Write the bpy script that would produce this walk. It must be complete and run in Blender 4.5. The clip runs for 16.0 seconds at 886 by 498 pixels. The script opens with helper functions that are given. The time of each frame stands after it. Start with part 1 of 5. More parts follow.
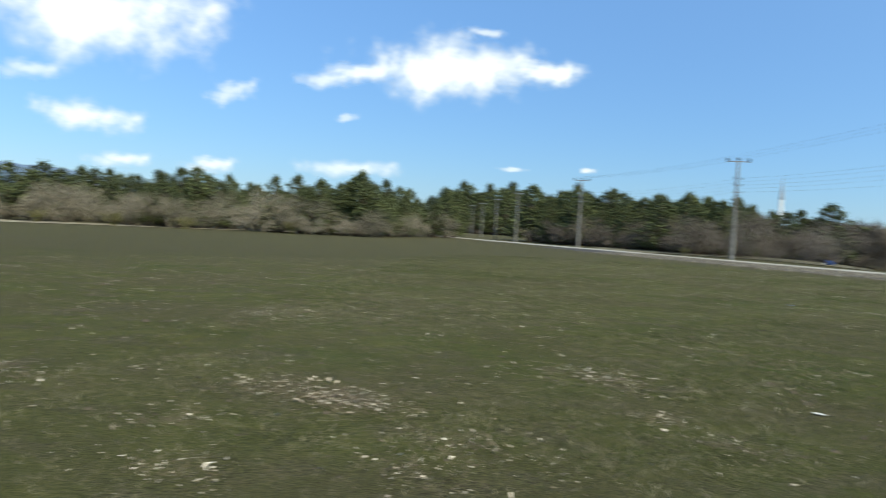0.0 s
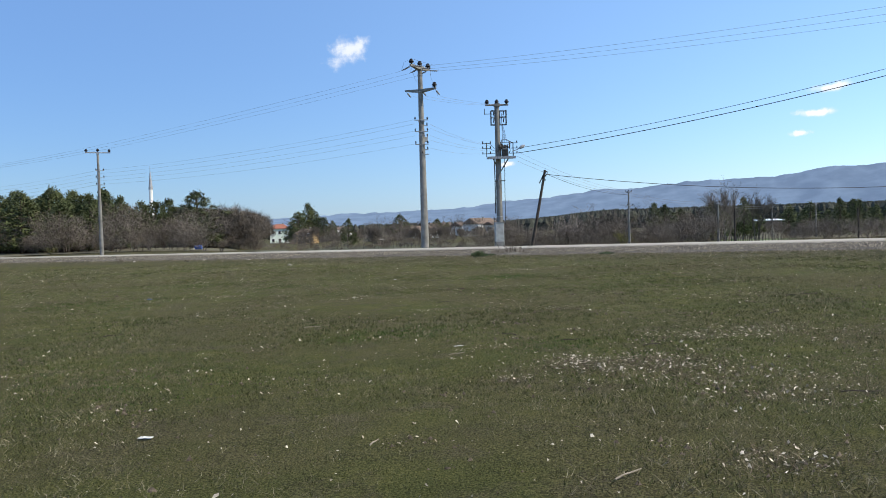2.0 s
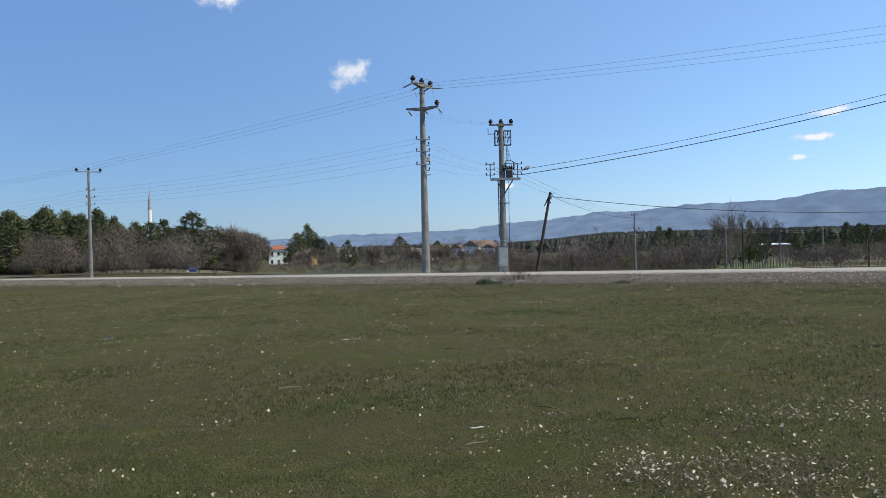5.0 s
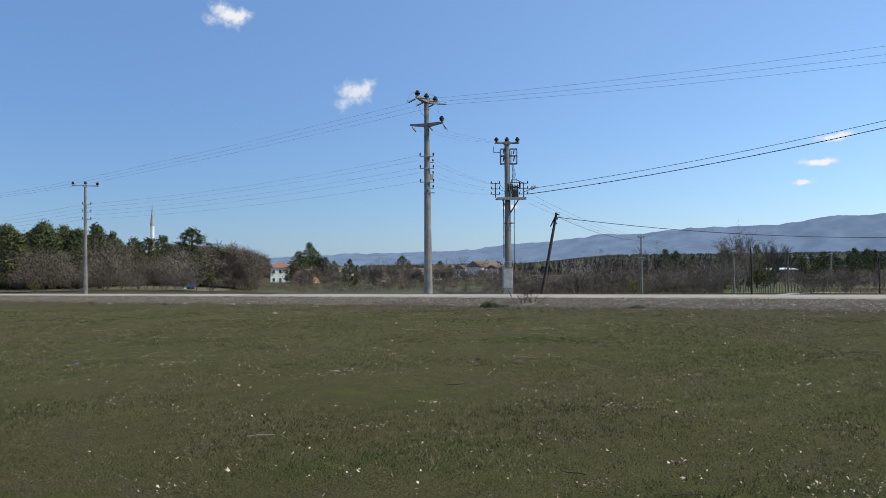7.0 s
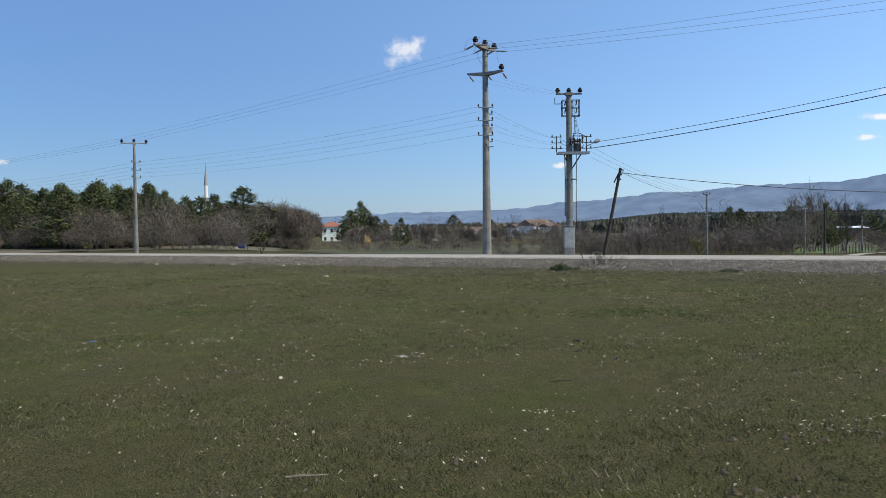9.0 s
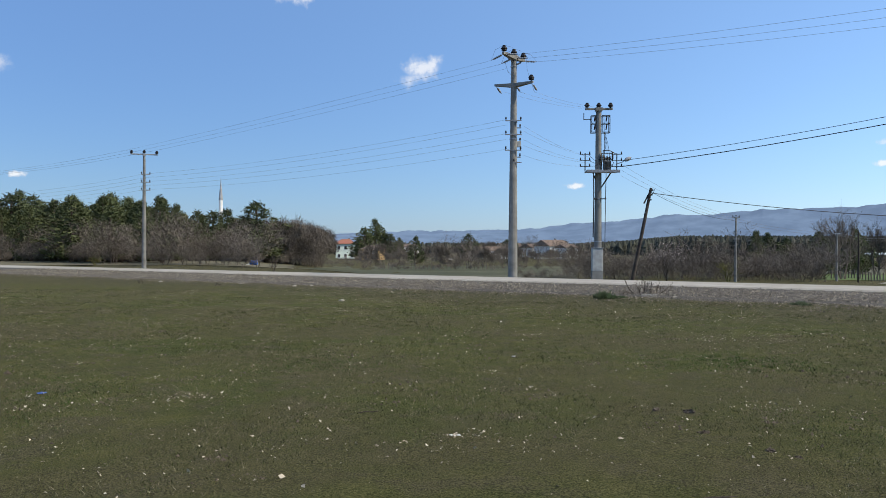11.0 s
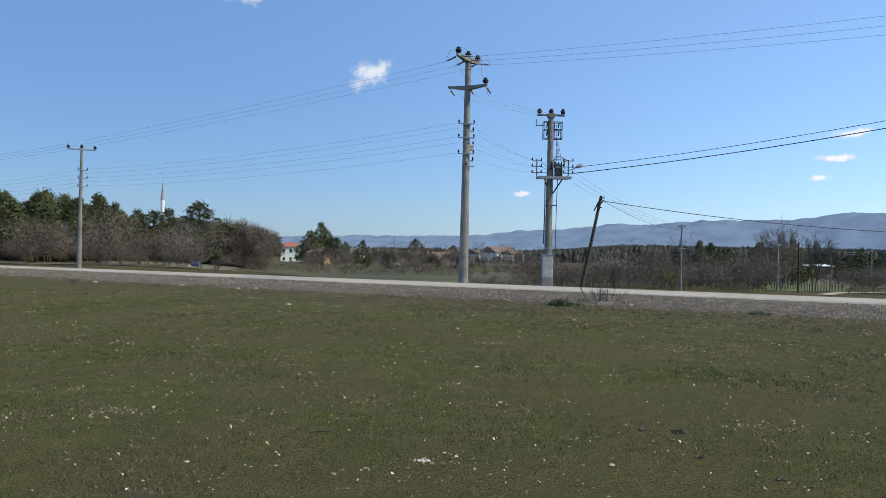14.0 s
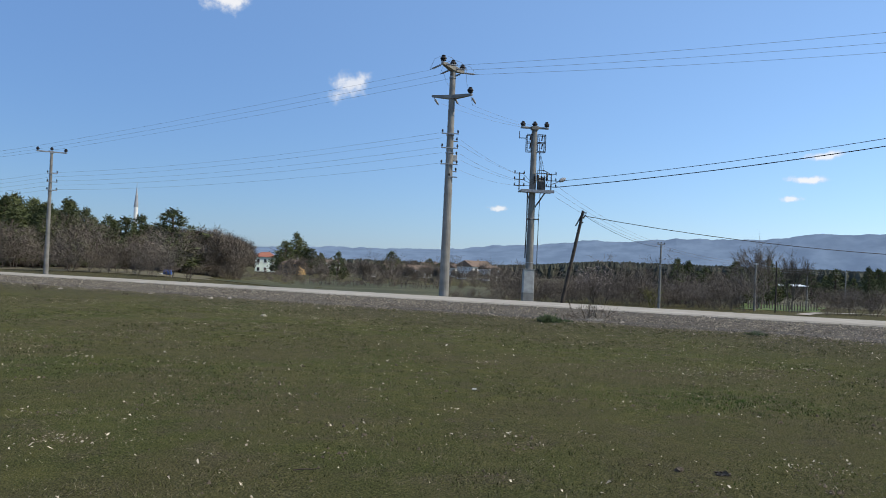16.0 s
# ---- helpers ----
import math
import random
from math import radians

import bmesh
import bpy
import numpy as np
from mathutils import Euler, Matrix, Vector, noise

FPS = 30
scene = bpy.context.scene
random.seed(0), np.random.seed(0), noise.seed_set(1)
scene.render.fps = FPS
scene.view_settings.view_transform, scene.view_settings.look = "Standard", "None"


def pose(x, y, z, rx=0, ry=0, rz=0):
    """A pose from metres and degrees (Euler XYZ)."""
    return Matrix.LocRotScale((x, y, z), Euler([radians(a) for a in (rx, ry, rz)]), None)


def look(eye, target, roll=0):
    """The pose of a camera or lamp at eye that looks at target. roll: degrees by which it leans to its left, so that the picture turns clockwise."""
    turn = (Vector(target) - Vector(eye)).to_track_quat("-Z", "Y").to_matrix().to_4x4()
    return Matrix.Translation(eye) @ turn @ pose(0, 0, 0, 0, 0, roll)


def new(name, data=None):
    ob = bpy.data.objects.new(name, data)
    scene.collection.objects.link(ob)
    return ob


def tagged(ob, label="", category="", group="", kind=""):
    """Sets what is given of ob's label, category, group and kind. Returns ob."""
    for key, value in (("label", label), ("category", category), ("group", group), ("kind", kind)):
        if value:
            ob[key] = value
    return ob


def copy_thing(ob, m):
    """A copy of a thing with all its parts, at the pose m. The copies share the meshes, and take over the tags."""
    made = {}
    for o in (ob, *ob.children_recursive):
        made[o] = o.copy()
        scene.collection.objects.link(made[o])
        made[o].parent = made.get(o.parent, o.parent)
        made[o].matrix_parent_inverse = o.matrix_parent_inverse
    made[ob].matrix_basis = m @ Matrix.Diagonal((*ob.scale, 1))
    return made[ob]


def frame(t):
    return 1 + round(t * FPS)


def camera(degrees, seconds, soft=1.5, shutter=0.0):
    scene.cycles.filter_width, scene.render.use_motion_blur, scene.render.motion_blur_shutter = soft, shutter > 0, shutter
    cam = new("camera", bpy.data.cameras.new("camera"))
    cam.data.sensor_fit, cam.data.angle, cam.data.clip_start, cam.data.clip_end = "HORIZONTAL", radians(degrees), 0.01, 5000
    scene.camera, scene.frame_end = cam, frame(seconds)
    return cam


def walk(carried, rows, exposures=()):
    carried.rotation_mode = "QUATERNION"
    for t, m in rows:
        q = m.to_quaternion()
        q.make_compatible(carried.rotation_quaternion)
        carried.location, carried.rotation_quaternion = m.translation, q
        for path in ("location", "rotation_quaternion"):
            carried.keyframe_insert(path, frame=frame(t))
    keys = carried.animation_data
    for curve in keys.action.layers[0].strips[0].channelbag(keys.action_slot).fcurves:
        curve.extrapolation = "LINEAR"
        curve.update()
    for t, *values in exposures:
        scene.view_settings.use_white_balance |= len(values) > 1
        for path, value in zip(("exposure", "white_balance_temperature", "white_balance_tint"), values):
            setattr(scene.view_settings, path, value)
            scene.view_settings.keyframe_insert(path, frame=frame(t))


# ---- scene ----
cam = camera(57.2, 16.0, soft=0.8, shutter=0.2)
PATH = [
    (0, (0.598, 1.367, 1.473), (-0.683, 2.902, 1.407), 3.4),
    (0.1, (0.644, 1.42, 1.484), (-0.479, 3.073, 1.41), 3.1),
    (0.5, (0.664, 1.637, 1.512), (0.099, 3.554, 1.433), 2.5),
    (1, (0.712, 2.002, 1.492), (0.51, 3.991, 1.424), 1.1),
    (1.5, (0.755, 2.385, 1.542), (0.73, 4.384, 1.476), -0.6),
    (2, (0.728, 2.837, 1.55), (0.8, 4.835, 1.485), -1.7),
    (2.5, (0.7, 3.285, 1.552), (0.793, 5.283, 1.516), -1.9),
    (3, (0.745, 3.747, 1.588), (0.792, 5.746, 1.573), -2.1),
    (3.2, (0.727, 3.918, 1.565), (0.767, 5.917, 1.551), -2.1),
    (5.3, (0.692, 5.741, 1.724), (0.77, 7.739, 1.712), -1.4),
    (5.5, (0.722, 5.92, 1.721), (0.799, 7.919, 1.704), -1.6),
    (6, (0.748, 6.425, 1.761), (0.711, 8.421, 1.883), -2.2),
    (6.5, (0.752, 6.842, 1.697), (0.743, 8.841, 1.765), -1.7),
    (7, (0.723, 7.255, 1.711), (0.791, 9.253, 1.749), -0.6),
    (7.5, (0.732, 7.707, 1.684), (0.759, 9.706, 1.701), -0.3),
    (8, (0.677, 8.085, 1.697), (0.628, 10.084, 1.644), -0.7),
    (8.2, (0.638, 8.251, 1.68), (0.579, 10.249, 1.623), -1.0),
    (8.5, (0.511, 8.860, 1.689), (0.453, 10.858, 1.630), -0.9),
    (9, (0.232, 10.190, 1.708), (0.176, 12.188, 1.646), -0.7),
    (9.5, (-0.048, 11.530, 1.727), (-0.103, 13.528, 1.663), -0.4),
    (10, (-0.328, 12.870, 1.746), (-0.381, 14.868, 1.679), -0.2),
    (10.3, (-0.427, 13.342, 1.753), (-0.479, 15.34, 1.684), -0.1),
    (10.5, (-0.431, 13.365, 1.763), (-0.508, 15.363, 1.723), 0.2),
    (11, (-0.417, 13.317, 1.766), (-0.505, 15.315, 1.75), 0.3),
    (11.5, (-0.429, 13.282, 1.772), (-0.496, 15.28, 1.768), 0.5),
    (12, (-0.437, 13.274, 1.772), (-0.482, 15.274, 1.791), 1.0),
    (12.5, (-0.44, 13.461, 1.753), (-0.456, 15.461, 1.787), 1.1),
    (13, (-0.446, 13.74, 1.743), (-0.472, 15.738, 1.807), 1.2),
    (13.5, (-0.515, 13.984, 1.707), (-0.544, 15.984, 1.697), 1.4),
    (14, (-0.66, 14.284, 1.697), (-0.616, 16.284, 1.696), 1.3),
    (14.5, (-0.71, 14.591, 1.66), (-0.646, 16.59, 1.649), 0.8),
    (15, (-0.73, 14.883, 1.678), (-0.72, 16.882, 1.728), 1.7),
    (15.5, (-0.848, 15.171, 1.656), (-0.823, 17.17, 1.702), 2.9),
    (16, (-0.918, 15.446, 1.63), (-0.815, 17.443, 1.664), 2.4),
]
walk(cam, [(t, look(eye, target, roll)) for t, eye, target, roll in PATH],
     exposures=[(0, 0.24, 6450, 1), (0.8, 0.24, 6500, 6), (2, 0.2, 6500, 10), (3.2, 0.08, 6500, 10), (5.5, -0.06, 6500, 10), (8, -0.1, 6500, 10), (10.3, 0.05, 6500, 10), (11.3, -0.02, 6500, 10), (12.5, -0.1, 6500, 10), (13.5, -0.08, 6500, 10), (14.5, 0.04, 6500, 10), (16, -0.07, 6500, 10)])

# ---- world, sun and exposure ----
scene.view_settings.exposure = 0.0
SUN_AZ, SUN_EL = 106.0, 45.0     # degrees clockwise from +y, and above the horizon
world = bpy.data.worlds.new("sky")
scene.world = world
world.use_nodes = True
wn, wl = world.node_tree.nodes, world.node_tree.links
sky = wn.new("ShaderNodeTexSky")
sky.sky_type, sky.sun_disc = "NISHITA", False
sky.sun_elevation, sky.sun_rotation = radians(SUN_EL), radians(-SUN_AZ)
sky.air_density, sky.dust_density, sky.ozone_density = 1.0, 0.2, 5.0
wn["Background"].inputs["Strength"].default_value = 0.115
tint = wn.new("ShaderNodeMix")
tint.data_type, tint.blend_type = "RGBA", "MULTIPLY"
tint.inputs["Factor"].default_value, tint.inputs["B"].default_value = 1.0, (0.88, 1.0, 1.16, 1)
wl.new(sky.outputs["Color"], tint.inputs["A"])
haze = wn.new("ShaderNodeMix")     # thin even haze that flattens the gradient
haze.data_type = "RGBA"
haze.inputs["Factor"].default_value, haze.inputs["B"].default_value = 0.3, (2.6, 4.5, 8.0, 1)
wl.new(tint.outputs["Result"], haze.inputs["A"])
sun_data = bpy.data.lights.new("sun", "SUN")
sun_data.energy, sun_data.angle, sun_data.color = 5.0, radians(0.5), (1.0, 0.92, 0.77)
sun = new("sun", sun_data)
sun_way = Vector((math.sin(radians(SUN_AZ)) * math.cos(radians(SUN_EL)), math.cos(radians(SUN_AZ)) * math.cos(radians(SUN_EL)), math.sin(radians(SUN_EL))))
sun.matrix_world = look(sun_way * 100, (0, 0, 0))
# the haze brightens smoothly towards the sun's side of the sky
sky_way = wn.new("ShaderNodeTexCoord")
toward = wn.new("ShaderNodeVectorMath")
toward.operation, toward.inputs[1].default_value = "DOT_PRODUCT", sun_way
wl.new(sky_way.outputs["Generated"], toward.inputs[0])
glow = wn.new("ShaderNodeMapRange")
glow.interpolation_type = "SMOOTHSTEP"
glow.inputs["From Min"].default_value, glow.inputs["From Max"].default_value = -0.45, 0.65
wl.new(toward.outputs["Value"], glow.inputs["Value"])
veil = wn.new("ShaderNodeMix")
veil.data_type = "RGBA"
veil.inputs["A"].default_value, veil.inputs["B"].default_value = (0.79, 0.84, 0.89, 1), (1.62, 1.53, 1.42, 1)
wl.new(glow.outputs["Result"], veil.inputs["Factor"])
lit = wn.new("ShaderNodeMix")
lit.data_type, lit.blend_type = "RGBA", "MULTIPLY"
lit.inputs["Factor"].default_value = 1.0
wl.new(haze.outputs["Result"], lit.inputs["A"]), wl.new(veil.outputs["Result"], lit.inputs["B"])
wl.new(lit.outputs["Result"], wn["Background"].inputs["Color"])


# ---- materials ----
def mat(name, colors, scale=4.0, rough=0.85, bump=0.0, bump_scale=40.0, metallic=0.0, detail=6.0, contrast=(0.35, 0.65), per_object=0.0, spec=0.3, big=0.0):
    """Two-scale noise between the colours, fine relief, and a shift of value per object."""
    m = bpy.data.materials.new(name)
    m.use_nodes = True
    n, l = m.node_tree.nodes, m.node_tree.links
    b = n["Principled BSDF"]
    b.inputs["Roughness"].default_value, b.inputs["Metallic"].default_value = rough, metallic
    b.inputs["Specular IOR Level"].default_value = spec
    co = n.new("ShaderNodeTexCoord")
    t = n.new("ShaderNodeTexNoise")
    t.inputs["Scale"].default_value, t.inputs["Detail"].default_value = scale, detail
    l.new(co.outputs["Object"], t.inputs["Vector"])
    fac = t.outputs["Fac"]
    if big:
        t2 = n.new("ShaderNodeTexNoise")
        t2.inputs["Scale"].default_value, t2.inputs["Detail"].default_value = big, 3
        l.new(co.outputs["Object"], t2.inputs["Vector"])
        mx = n.new("ShaderNodeMath")
        mx.operation = "ADD"
        l.new(fac, mx.inputs[0]), l.new(t2.outputs["Fac"], mx.inputs[1])
        hv = n.new("ShaderNodeMath")
        hv.operation, hv.inputs[1].default_value = "MULTIPLY", 0.5
        l.new(mx.outputs[0], hv.inputs[0])
        fac = hv.outputs[0]
    r = n.new("ShaderNodeValToRGB")
    lo, hi = contrast
    el = r.color_ramp.elements
    for i, c in enumerate(colors):
        p = lo + (hi - lo) * i / max(1, len(colors) - 1)
        e = el[i] if i < 2 else el.new(p)
        e.position, e.color = p, (*c, 1)
    l.new(fac, r.inputs["Fac"])
    out = r.outputs["Color"]
    if per_object:
        oi = n.new("ShaderNodeObjectInfo")
        mr = n.new("ShaderNodeMapRange")
        mr.inputs["To Min"].default_value, mr.inputs["To Max"].default_value = 1 - per_object, 1 + per_object
        l.new(oi.outputs["Random"], mr.inputs["Value"])
        hs = n.new("ShaderNodeHueSaturation")
        l.new(mr.outputs["Result"], hs.inputs["Value"]), l.new(out, hs.inputs["Color"])
        out = hs.outputs["Color"]
    l.new(out, b.inputs["Base Color"])
    if bump:
        t3 = n.new("ShaderNodeTexNoise")
        t3.inputs["Scale"].default_value, t3.inputs["Detail"].default_value = bump_scale, 5
        l.new(co.outputs["Object"], t3.inputs["Vector"])
        bp = n.new("ShaderNodeBump")
        bp.inputs["Strength"].default_value, bp.inputs["Distance"].default_value = bump, 0.02
        l.new(t3.outputs["Fac"], bp.inputs["Height"]), l.new(bp.outputs["Normal"], b.inputs["Normal"])
    return m


def island(m, amount=0.35):
    """Varies a joined mesh's pieces by value."""
    n, l = m.node_tree.nodes, m.node_tree.links
    b = n["Principled BSDF"]
    src = b.inputs["Base Color"].links[0].from_socket
    g = n.new("ShaderNodeNewGeometry")
    mr = n.new("ShaderNodeMapRange")
    mr.inputs["To Min"].default_value, mr.inputs["To Max"].default_value = 1 - amount, 1 + amount
    l.new(g.outputs["Random Per Island"], mr.inputs["Value"])
    hs = n.new("ShaderNodeHueSaturation")
    l.new(mr.outputs["Result"], hs.inputs["Value"]), l.new(src, hs.inputs["Color"])
    l.new(hs.outputs["Color"], b.inputs["Base Color"])
    return m


M = dict(
    asphalt=mat("asphalt", [(0.27, 0.242, 0.198), (0.39, 0.355, 0.296)], 1.6, 0.95, 0.5, 60, big=0.12, spec=0.08),
    gravel_bed=mat("gravel_bed", [(0.02, 0.017, 0.013), (0.048, 0.041, 0.032), (0.10, 0.088, 0.07)], 14, 0.9, 0.9, 25, big=0.25, contrast=(0.3, 0.7)),
    stone=island(mat("stone", [(0.036, 0.03, 0.022), (0.205, 0.178, 0.137)], 7, 0.85, 0.3, 60), 0.85),
    grass=island(mat("grass", [(0.03741, 0.04698, 0.01305), (0.0609, 0.06699, 0.02001), (0.1218, 0.1061, 0.05046)], 0.7, 0.7, contrast=(0.3, 0.72), big=0.12, spec=0.15), 0.6),
    fresh=island(mat("fresh_grass", [(0.03045, 0.06525, 0.0087), (0.0522, 0.1044, 0.01392)], 2, 0.7, spec=0.15), 0.4),
    dead=island(mat("dead_stems", [(0.11, 0.08, 0.055), (0.21, 0.16, 0.11)], 3, 0.9), 0.4),
    straw=island(mat("straw", [(0.1479, 0.1261, 0.07395), (0.2871, 0.2479, 0.1566)], 3, 0.8), 0.4),
    leaf_dry=island(mat("leaf_dry", [(0.26, 0.21, 0.148), (0.64, 0.56, 0.43)], 3, 0.8, spec=0.15), 0.45),
    concrete=mat("concrete", [(0.13, 0.124, 0.11), (0.25, 0.238, 0.212)], 2.0, 0.85, 0.25, 40, big=0.5, per_object=0.05),
    galvanised=mat("galvanised", [(0.20, 0.20, 0.205), (0.34, 0.345, 0.35)], 8, 0.5, 0.1, 60, metallic=0.6),
    steel_dark=mat("steel_dark", [(0.035, 0.035, 0.037), (0.075, 0.072, 0.07)], 8, 0.55, 0.1, 60, metallic=0.3),
    porcelain=mat("porcelain", [(0.008, 0.007, 0.007), (0.016, 0.013, 0.012)], 6, 0.5, spec=0.25),
    glassy=mat("insulator_grey", [(0.18, 0.18, 0.18), (0.3, 0.3, 0.3)], 12, 0.3),
    tank=mat("tank_grey", [(0.07, 0.072, 0.07), (0.13, 0.13, 0.125)], 6, 0.6, 0.1, 40),
    # needles of the distant forest, greyed and lifted: haze put into the colour
    far_needles_hazed=island(mat("far_needles_hazed", [(0.05, 0.052, 0.042), (0.076, 0.077, 0.058)], 0.05, 0.95, spec=0.0), 0.3),
    wire=mat("wire", [(0.14, 0.14, 0.145), (0.22, 0.22, 0.225)], 3, 0.5),
    cable=mat("cable", [(0.012, 0.012, 0.013), (0.03, 0.03, 0.03)], 3, 0.6),
    old_wood=mat("old_wood", [(0.035, 0.027, 0.021), (0.075, 0.06, 0.048)], 3, 0.9, 0.6, 30),
    bark_pine=mat("bark_pine", [(0.05, 0.035, 0.026), (0.11, 0.078, 0.056)], 3, 0.95, 0.8, 20),
    needles=island(mat("needles", [(0.058, 0.069, 0.029), (0.08, 0.092, 0.037), (0.106, 0.118, 0.047)], 0.5, 0.8, per_object=0.22, contrast=(0.3, 0.7), spec=0.15), 0.2),
    bark_bare=island(mat("bark_bare", [(0.092, 0.075, 0.058), (0.163, 0.134, 0.106)], 2, 0.95, per_object=0.25), 0.25),
    # bark_bare again, lightened: the sunlight on the wood's edge is put into the colour
    bark_bare_lit=island(mat("bark_bare_lit", [(0.148, 0.128, 0.09), (0.245, 0.212, 0.152)], 2, 0.95, per_object=0.25), 0.25),
    bark_dark=island(mat("bark_dark", [(0.06, 0.046, 0.034), (0.11, 0.086, 0.064)], 2, 0.95, per_object=0.25), 0.25),
    blossom=island(mat("blossom", [(0.22, 0.175, 0.155), (0.34, 0.28, 0.25)], 3, 0.8), 0.3),
    shoot=island(mat("yellow_shoot", [(0.11, 0.10, 0.028), (0.17, 0.155, 0.045)], 2, 0.8), 0.3),
    far_hill_hazed=None,
    plaster_mint=mat("plaster_mint", [(0.73, 0.8, 0.67), (0.8, 0.86, 0.75)], 1.2, 0.9, 0.1, 30, big=0.3),
    plaster_white=mat("plaster_white", [(0.60, 0.59, 0.56), (0.76, 0.75, 0.71)], 1.0, 0.9, 0.1, 30, big=0.3, per_object=0.08),
    plaster_orange=mat("plaster_orange", [(0.47, 0.3, 0.12), (0.56, 0.37, 0.16)], 1.0, 0.9, 0.1, 30),
    plaster_grey=mat("plaster_grey", [(0.27, 0.24, 0.21), (0.37, 0.33, 0.29)], 1.0, 0.9, 0.1, 30, per_object=0.1),
    tile_red=mat("tile_red", [(0.21, 0.085, 0.052), (0.32, 0.125, 0.078)], 2.5, 0.85, 0.4, 20, per_object=0.1),
    tile_old=mat("tile_old", [(0.115, 0.082, 0.06), (0.185, 0.13, 0.096)], 2.5, 0.9, 0.4, 20, per_object=0.15),
    glass_dark=mat("window_glass", [(0.02, 0.022, 0.025), (0.035, 0.038, 0.042)], 2, 0.12, spec=0.5),
    frame_white=mat("white_frame", [(0.62, 0.62, 0.60), (0.74, 0.74, 0.72)], 4, 0.6),
    sheet_metal=mat("roof_sheet", [(0.66, 0.67, 0.68), (0.80, 0.81, 0.82)], 2, 0.45),
    board=mat("grey_boards", [(0.10, 0.085, 0.07), (0.20, 0.17, 0.14)], 3, 0.9, 0.4, 25),
    minaret_stone=mat("minaret_plaster", [(0.66, 0.64, 0.59), (0.80, 0.78, 0.73)], 0.8, 0.85, big=0.2),
    lead=mat("lead_cap", [(0.26, 0.26, 0.265), (0.38, 0.38, 0.385)], 1.0, 0.7),
    blue=mat("blue_plastic", [(0.015, 0.06, 0.24), (0.03, 0.10, 0.36)], 3, 0.5),
    litter=mat("white_litter", [(0.42, 0.40, 0.35), (0.62, 0.60, 0.54)], 30, 0.8, 0.5, 60, spec=0.15),
    clod=mat("dark_clod_and_shadow", [(0.05, 0.037, 0.025), (0.14, 0.108, 0.076)], 26, 0.95, 0.8, 50),
    stick=mat("pale_stick", [(0.22, 0.18, 0.13), (0.38, 0.33, 0.25)], 8, 0.85, 0.3, 60),
    stick_dark=mat("dark_stick", [(0.05, 0.038, 0.03), (0.10, 0.078, 0.06)], 8, 0.9, 0.3, 60),
    weed=island(mat("green_weed", [(0.016, 0.031, 0.01), (0.034, 0.056, 0.017)], 5, 0.7), 0.3),
    box_grey=mat("cabinet_grey", [(0.31, 0.305, 0.285), (0.41, 0.405, 0.375)], 3, 0.6, 0.1, 40),
    lane=mat("pale_track", [(0.30, 0.265, 0.21), (0.42, 0.37, 0.30)], 1.5, 0.9, 0.3, 30),
    crop=mat("young_crop", [(0.066, 0.1, 0.018), (0.105, 0.142, 0.03)], 1.2, 0.8, 0.5, 20, big=0.2),
    meadow=mat("far_meadow", [(0.03, 0.034, 0.011), (0.056, 0.056, 0.019), (0.12, 0.1, 0.053)], 1.1, 0.9, 0.5, 8, big=0.06, contrast=(0.3, 0.7)),
    thin_verge=mat("thin_verge", [(0.075, 0.068, 0.032), (0.12, 0.104, 0.058), (0.19, 0.164, 0.10)], 0.5, 0.9, 0.5, 12, big=0.06, contrast=(0.3, 0.7)),
    dry_verge=mat("dry_verge", [(0.22, 0.185, 0.115), (0.34, 0.29, 0.195)], 1.4, 0.9, 0.5, 14, big=0.2),
)


